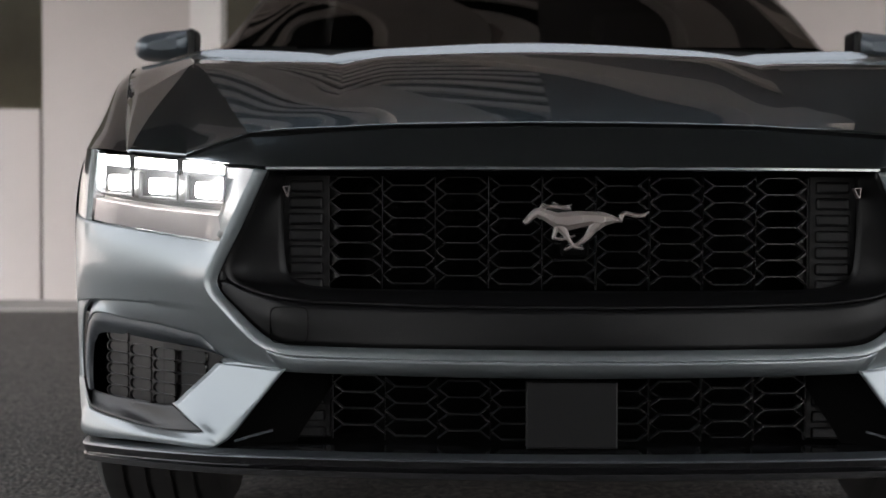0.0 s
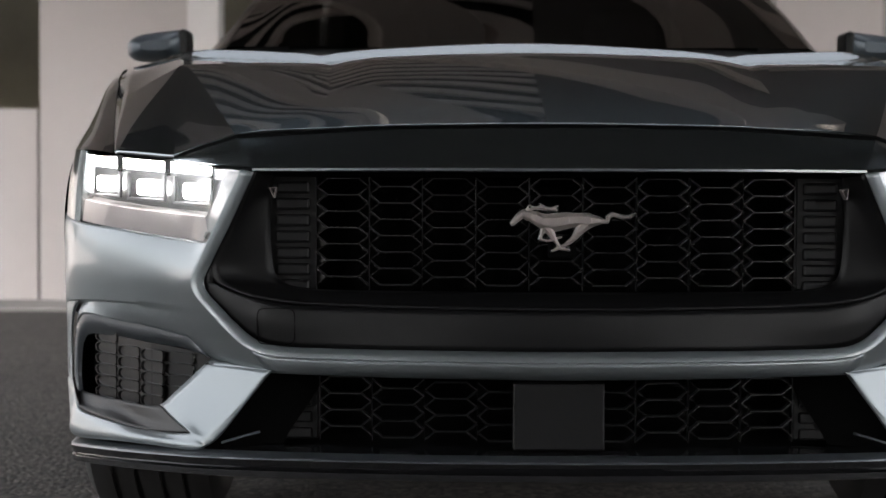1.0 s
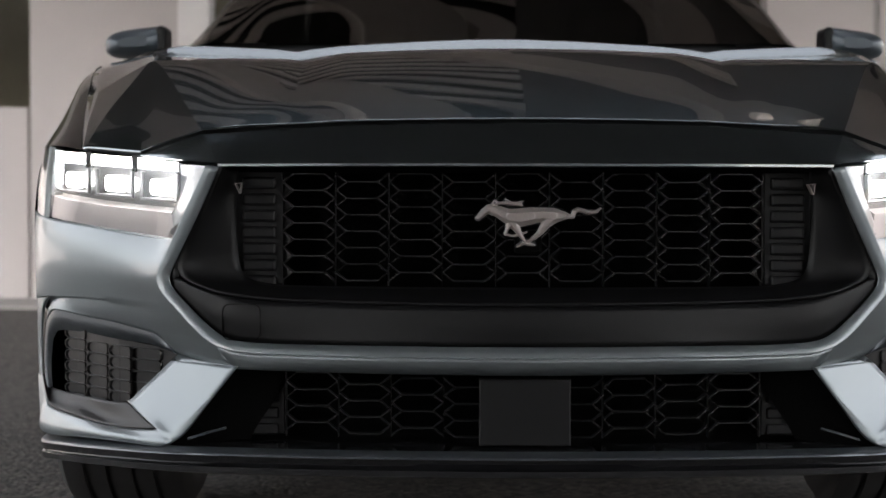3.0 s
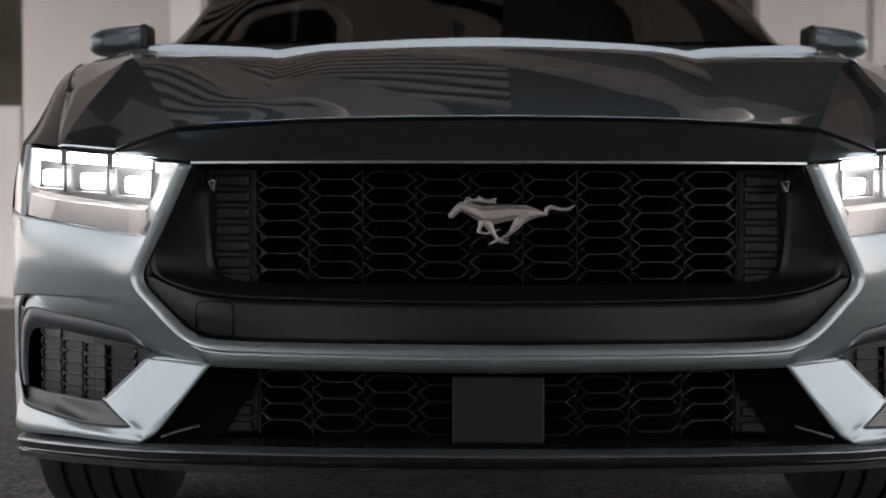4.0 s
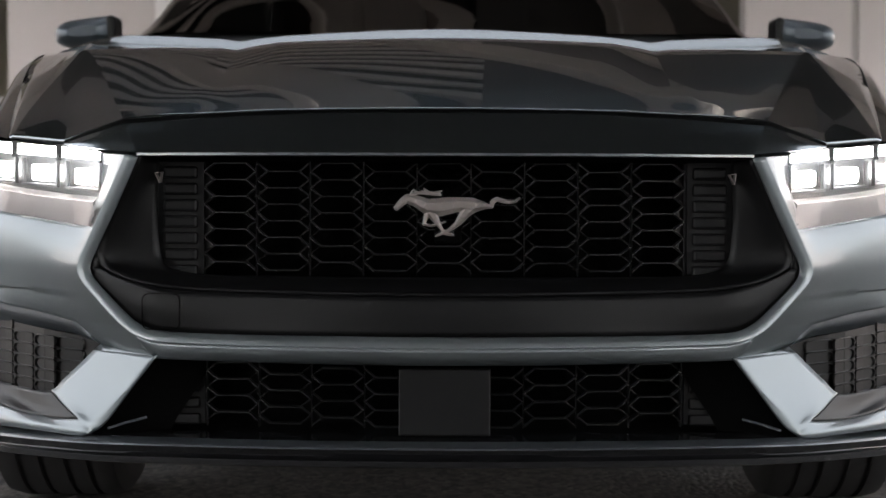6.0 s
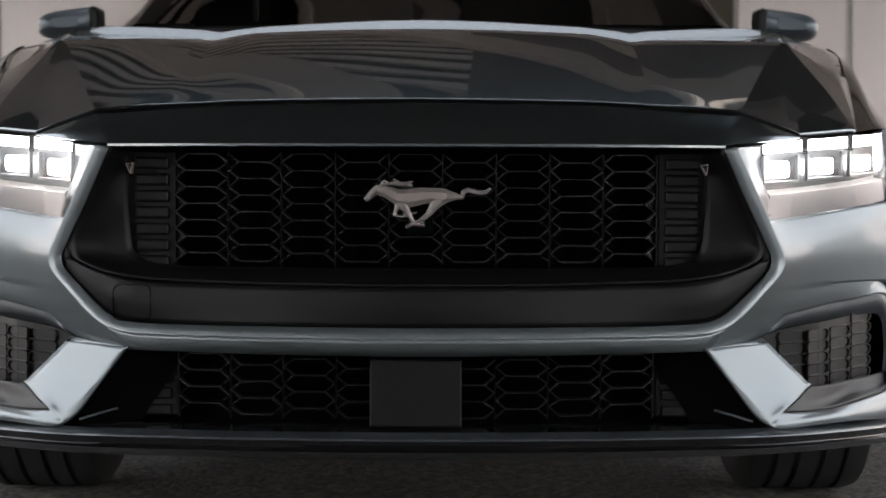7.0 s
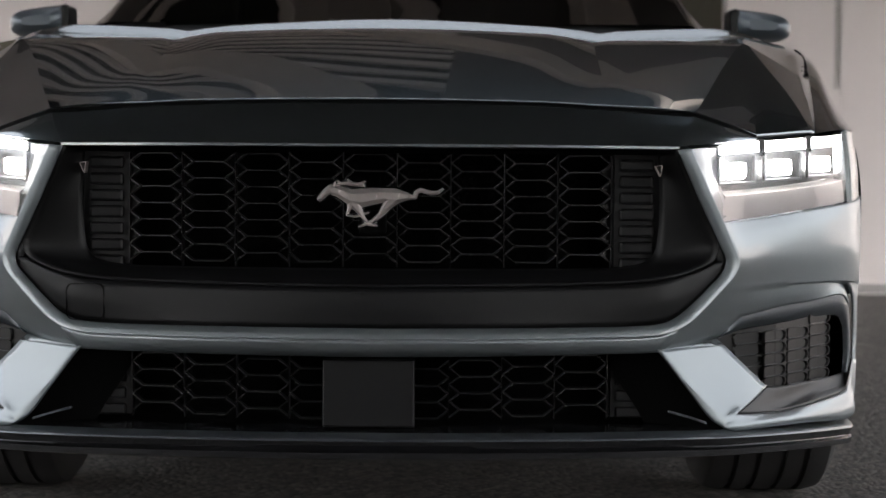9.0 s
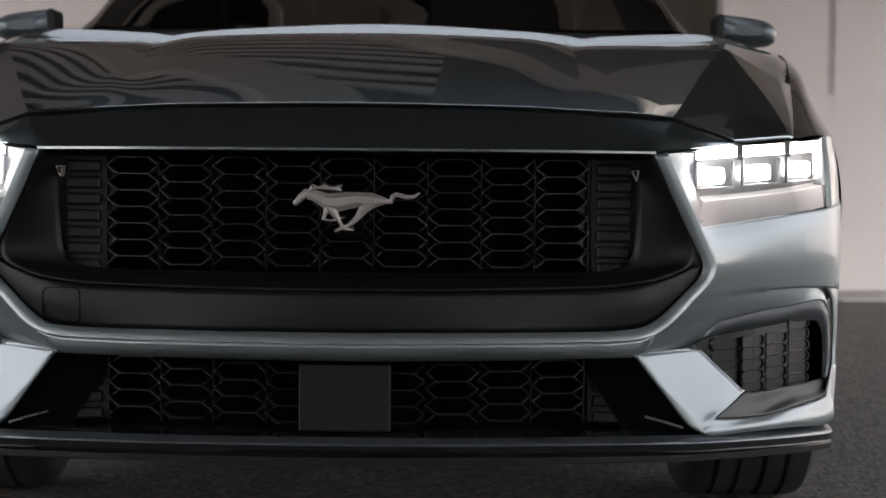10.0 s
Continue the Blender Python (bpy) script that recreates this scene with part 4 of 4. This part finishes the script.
for side in (1, -1):
    sx = lambda rows: [[(side * q[0], q[1], q[2]) for q in r] for r in (rows if side < 0 else rows[::-1])]
    lamp = empty("headlamp")
    lamp.parent = car
    lamp["label"] = "lit headlamp with three light bars and projectors"
    top = [(0.550, 0.062, 0.694), (0.605, 0.135, 0.700), (0.69, 0.245, 0.709), (0.814, 0.372, 0.722), (0.893, 0.492, 0.728)]
    low = [(0.608, 0.093, 0.568), (0.642, 0.158, 0.570), (0.70, 0.235, 0.575), (0.783, 0.329, 0.584), (0.86, 0.427, 0.592), (0.912, 0.512, 0.598)]
    # housing behind the lens
    bm = bmesh.new()
    sheet(bm, sx([spline([(x, y + 0.065, z) for x, y, z in top], 24), spline([(x, y + 0.075, z) for x, y, z in low], 24)]), True)
    sheet(bm, sx([spline(top, 24), spline([(x, y + 0.065, z) for x, y, z in top], 24)]), True)
    part("lamp_housing", bm, LAMP_GREY, lamp)
    # lower band under the projectors
    bm = bmesh.new()
    sheet(bm, sx([spline([(0.622, 0.145, 0.612), (0.70, 0.25, 0.617), (0.783, 0.340, 0.624), (0.86, 0.438, 0.633), (0.905, 0.515, 0.640)], 24), spline([(x, y + 0.006, z) for x, y, z in low], 24)]), True)
    sheet(bm, sx([spline([(0.622, 0.20, 0.620), (0.70, 0.30, 0.625), (0.783, 0.40, 0.632), (0.86, 0.50, 0.641), (0.905, 0.57, 0.648)], 24), spline([(0.622, 0.145, 0.612), (0.70, 0.25, 0.617), (0.783, 0.340, 0.624), (0.86, 0.438, 0.633), (0.905, 0.515, 0.640)], 24)]), True)
    part("lower_band", bm, BAND, lamp, "smooth grey lower lamp band")
    # bright faceted end beside the grille
    bm = bmesh.new()
    sheet(bm, sx([straight([(0.553, 0.068, 0.692), (0.570, 0.078, 0.65), (0.592, 0.088, 0.61), (0.609, 0.098, 0.572)], 8), straight([(0.582, 0.115, 0.695), (0.598, 0.130, 0.65), (0.612, 0.135, 0.615), (0.622, 0.128, 0.577)], 8), straight([(0.612, 0.19, 0.698), (0.616, 0.20, 0.65), (0.624, 0.19, 0.615), (0.634, 0.16, 0.58)], 8)]), False)
    part("inner_reflector", bm, CHROME, lamp)
    for x0, x1, z in ((0.613, 0.697, 0.6855), (0.711, 0.800, 0.6925), (0.817, 0.890, 0.700)):
        bm = bmesh.new()
        slab(bm, side, x0, x1, z, z + 0.0195, 0.0065, 0.022, 0.02, 0.002)
        part("light_bar", bm, LED, lamp, "lit white light bar")
    for x in (0.704, 0.8085):
        bm = bmesh.new()
        slab(bm, side, x - 0.0065, x + 0.0065, 0.684 + (x - 0.69) * 0.08, 0.714 + (x - 0.69) * 0.08, 0, 0.006, 0.03)
        part("bar_divider", bm, GLOSS, lamp)
    for x, z in ((0.655, 0.657), (0.757, 0.664), (0.856, 0.671)):
        bm = bmesh.new()
        slab(bm, side, x - 0.042, x - 0.038, z - 0.022, z + 0.024, 0, 0.030, 0.03)
        slab(bm, side, x + 0.038, x + 0.042, z - 0.018, z + 0.028, 0, 0.030, 0.03)
        slab(bm, side, x - 0.042, x + 0.042, z - 0.027, z - 0.022, 0.004, 0.030, 0.03, 0.001)
        bezel = part("projector_bezel", bm, CHROME, lamp)
        bm = bmesh.new()
        slab(bm, side, x - 0.023, x + 0.023, z - 0.016, z + 0.014, 0.002, 0.045, 0.03, 0.007)
        part("projector", bm, BEAM, lamp, "glowing white projector")
    bm = bmesh.new()
    mid = [(0.577, 0.066, 0.635), (0.622, 0.135, 0.638), (0.695, 0.236, 0.645), (0.80, 0.35, 0.655), (0.90, 0.49, 0.665)]
    cols = [spline(c, 24) for c in (top, mid, low)]
    skin = [spline([cols[0][i], cols[1][i], cols[2][i]], 10) for i in range(24)]
    sheet(bm, [[(side * q.x, q.y, q.z) for q in r] for r in (skin if side < 0 else [k[::-1] for k in skin])], True)
    ob = part("lamp_lens", bm, LENS, lamp, "", True)
    ob.visible_shadow = False

# emblem: a running animal in plain relief
bm = bmesh.new()


def limb(points):
    """A rounded bar through points (x, z, radius)."""
    for (xa, za, ra), (xb, zb, rb) in zip(points, points[1:]):
        n = max(2, int(math.hypot(xb - xa, zb - za) / 0.003))
        ring = []
        d = math.atan2(zb - za, xb - xa)
        out = [(xa + ra * math.cos(d + math.pi / 2 + math.pi * i / 8), za + ra * math.sin(d + math.pi / 2 + math.pi * i / 8)) for i in range(9)]
        out += [(xb + rb * math.cos(d - math.pi / 2 + math.pi * i / 8), zb + rb * math.sin(d - math.pi / 2 + math.pi * i / 8)) for i in range(9)]
        along, rise = Vector((math.cos(d), math.sin(d))), []
        for x, z in out:
            # pull each rim point halfway to the bar's middle line
            w = Vector((x - xa, z - za))
            u = max(0.0, min(math.hypot(xb - xa, zb - za), w.dot(along)))
            mid = Vector((xa, za)) + along * u
            rise.append((x * 0.45 + mid.x * 0.55, z * 0.45 + mid.y * 0.55))
        top_y = -0.008 - 0.32 * (ra + rb) / 2
        front = [bm.verts.new((x, top_y, z)) for x, z in rise]
        edge = [bm.verts.new((x, -0.0065, z)) for x, z in out]
        back = [bm.verts.new((x, 0.004, z)) for x, z in out]
        bm.faces.new(front)
        bm.faces.new(back[::-1])
        for p, q in ((front, edge), (edge, back)):
            for i in range(18):
                bm.faces.new((p[i], p[(i + 1) % 18], q[(i + 1) % 18], q[i])).smooth = True


def running_shape(grow):
    for line in (
        [(-0.082, 0.6066, 0.0048), (-0.073, 0.6161, 0.0062), (-0.064, 0.6228, 0.0071), (-0.057, 0.6181, 0.0076)],
        [(-0.060, 0.6219, 0.0076), (-0.045, 0.6162, 0.0105), (-0.029, 0.6087, 0.0133), (-0.011, 0.6078, 0.0157), (0.007, 0.6107, 0.0143), (0.026, 0.6127, 0.0119), (0.045, 0.6109, 0.0133), (0.062, 0.6109, 0.0076), (0.070, 0.6100, 0.0048)],
        [(0.068, 0.6100, 0.0048), (0.078, 0.6091, 0.0033), (0.080, 0.6176, 0.0038), (0.087, 0.6215, 0.0038), (0.105, 0.6168, 0.0038), (0.117, 0.6178, 0.0031), (0.125, 0.6235, 0.0017)],
        [(-0.056, 0.6305, 0.0017), (-0.038, 0.6325, 0.0033), (-0.019, 0.6306, 0.0036), (-0.009, 0.6288, 0.0024)],
        [(-0.047, 0.6324, 0.0024), (-0.054, 0.6372, 0.0011)],
        [(-0.028, 0.6325, 0.0029), (-0.036, 0.6391, 0.0011)],
        [(-0.016, 0.6316, 0.0029), (-0.006, 0.6354, 0.0011)],
        [(-0.058, 0.6286, 0.0029), (-0.056, 0.6353, 0.0011)],
        [(-0.024, 0.5992, 0.0095), (-0.015, 0.5859, 0.0057), (-0.009, 0.5754, 0.0033), (0.000, 0.5630, 0.0027), (0.013, 0.5612, 0.0021)],
        [(-0.030, 0.5963, 0.0057), (-0.033, 0.5877, 0.0031), (-0.036, 0.5791, 0.0023), (-0.024, 0.5763, 0.0021), (-0.011, 0.5782, 0.0017)],
        [(0.041, 0.6070, 0.0124), (0.029, 0.5927, 0.0071), (0.020, 0.5803, 0.0043), (0.007, 0.5697, 0.0029), (-0.009, 0.5620, 0.0027), (-0.015, 0.5592, 0.0021)],
        [(0.035, 0.5956, 0.0057), (0.026, 0.5822, 0.0031), (0.013, 0.5717, 0.0023), (-0.003, 0.5668, 0.0019)],
        [(-0.009, 0.5802, 0.0021), (0.000, 0.5831, 0.0015)],
    ):
        limb([(x, z, r + grow) for x, z, r in line])


running_shape(0)
bmesh.ops.recalc_face_normals(bm, faces=bm.faces)
emblem = part("emblem", bm, SILVER, car, "plain silver relief emblem")
mod = emblem.modifiers.new("one_skin", "REMESH")
mod.mode, mod.voxel_size, mod.use_smooth_shade = "VOXEL", 0.0007, True
mod = emblem.modifiers.new("worn_edges", "SMOOTH")
mod.factor, mod.iterations = 0.5, 6
bm = bmesh.new()
running_shape(0.0022)
bmesh.ops.recalc_face_normals(bm, faces=bm.faces)
rim_plate = part("emblem_rim", bm, GLOSS, car, "dark rim round the emblem")
rim_plate.location = (0, 0.005, 0)
mod = rim_plate.modifiers.new("one_skin", "REMESH")
mod.mode, mod.voxel_size, mod.use_smooth_shade = "VOXEL", 0.0015, True
bm = bmesh.new()
box(bm, (-0.018, 0.04, 0.545), (0.028, 0.09, 0.585), 0.004)
part("emblem_mount", bm, DARK, car)

# wheels
TYRE_R = 0.335


def wheel(side, y):
    hub = empty("wheel")
    hub.parent = car
    c = Vector((side * 0.805, y, TYRE_R + GROUND))
    bm = bmesh.new()
    prof = [(-0.125, 0.235), (-0.138, 0.27), (-0.136, 0.305), (-0.120, 0.328), (-0.092, 0.335)]
    for g in (-0.072, -0.026, 0.026, 0.072):
        prof += [(g - 0.006, 0.335), (g - 0.005, 0.327), (g + 0.005, 0.327), (g + 0.006, 0.335)]
    prof += [(0.092, 0.335), (0.120, 0.328), (0.136, 0.305), (0.138, 0.27), (0.125, 0.235)]
    n = 64
    rings = [[bm.verts.new(c + Vector((w, r * math.cos(2 * math.pi * i / n), r * math.sin(2 * math.pi * i / n)))) for i in range(n)] for w, r in prof]
    for p, q in zip(rings, rings[1:]):
        for i in range(n):
            bm.faces.new((p[i], p[(i + 1) % n], q[(i + 1) % n], q[i])).smooth = True
    bmesh.ops.recalc_face_normals(bm, faces=bm.faces)
    part("tyre", bm, RUBBER, hub, "black grooved road tyre")
    bm = bmesh.new()
    rings = [[bm.verts.new(c + Vector((side * w, r * math.cos(2 * math.pi * i / n), r * math.sin(2 * math.pi * i / n)))) for i in range(n)] for w, r in ((-0.12, 0.238), (-0.10, 0.215), (0.09, 0.215), (0.12, 0.238))]
    for p, q in zip(rings, rings[1:]):
        for i in range(n):
            bm.faces.new((p[i], p[(i + 1) % n], q[(i + 1) % n], q[i])).smooth = True
    for k in range(10):
        a = 2 * math.pi * k / 10
        lo = Matrix.Rotation(a, 4, "X")
        m = Matrix.Translation(c + Vector((side * 0.095, 0, 0))) @ lo @ Matrix.Translation((0, 0, 0.125)) @ Matrix.Diagonal((0.03, 0.03, 0.19, 1))
        bmesh.ops.create_cube(bm, size=1, matrix=m)
    bmesh.ops.create_cone(bm, cap_ends=True, segments=24, radius1=0.06, radius2=0.05, depth=0.05, matrix=Matrix.Translation(c + Vector((side * 0.09, 0, 0))) @ Matrix.Rotation(math.pi / 2, 4, "Y"))
    part("rim", bm, GLOSS, hub)


for y in (0.94, 3.66):
    for side in (1, -1):
        wheel(side, y)
# wheel housings, their shade put into the near-black colour
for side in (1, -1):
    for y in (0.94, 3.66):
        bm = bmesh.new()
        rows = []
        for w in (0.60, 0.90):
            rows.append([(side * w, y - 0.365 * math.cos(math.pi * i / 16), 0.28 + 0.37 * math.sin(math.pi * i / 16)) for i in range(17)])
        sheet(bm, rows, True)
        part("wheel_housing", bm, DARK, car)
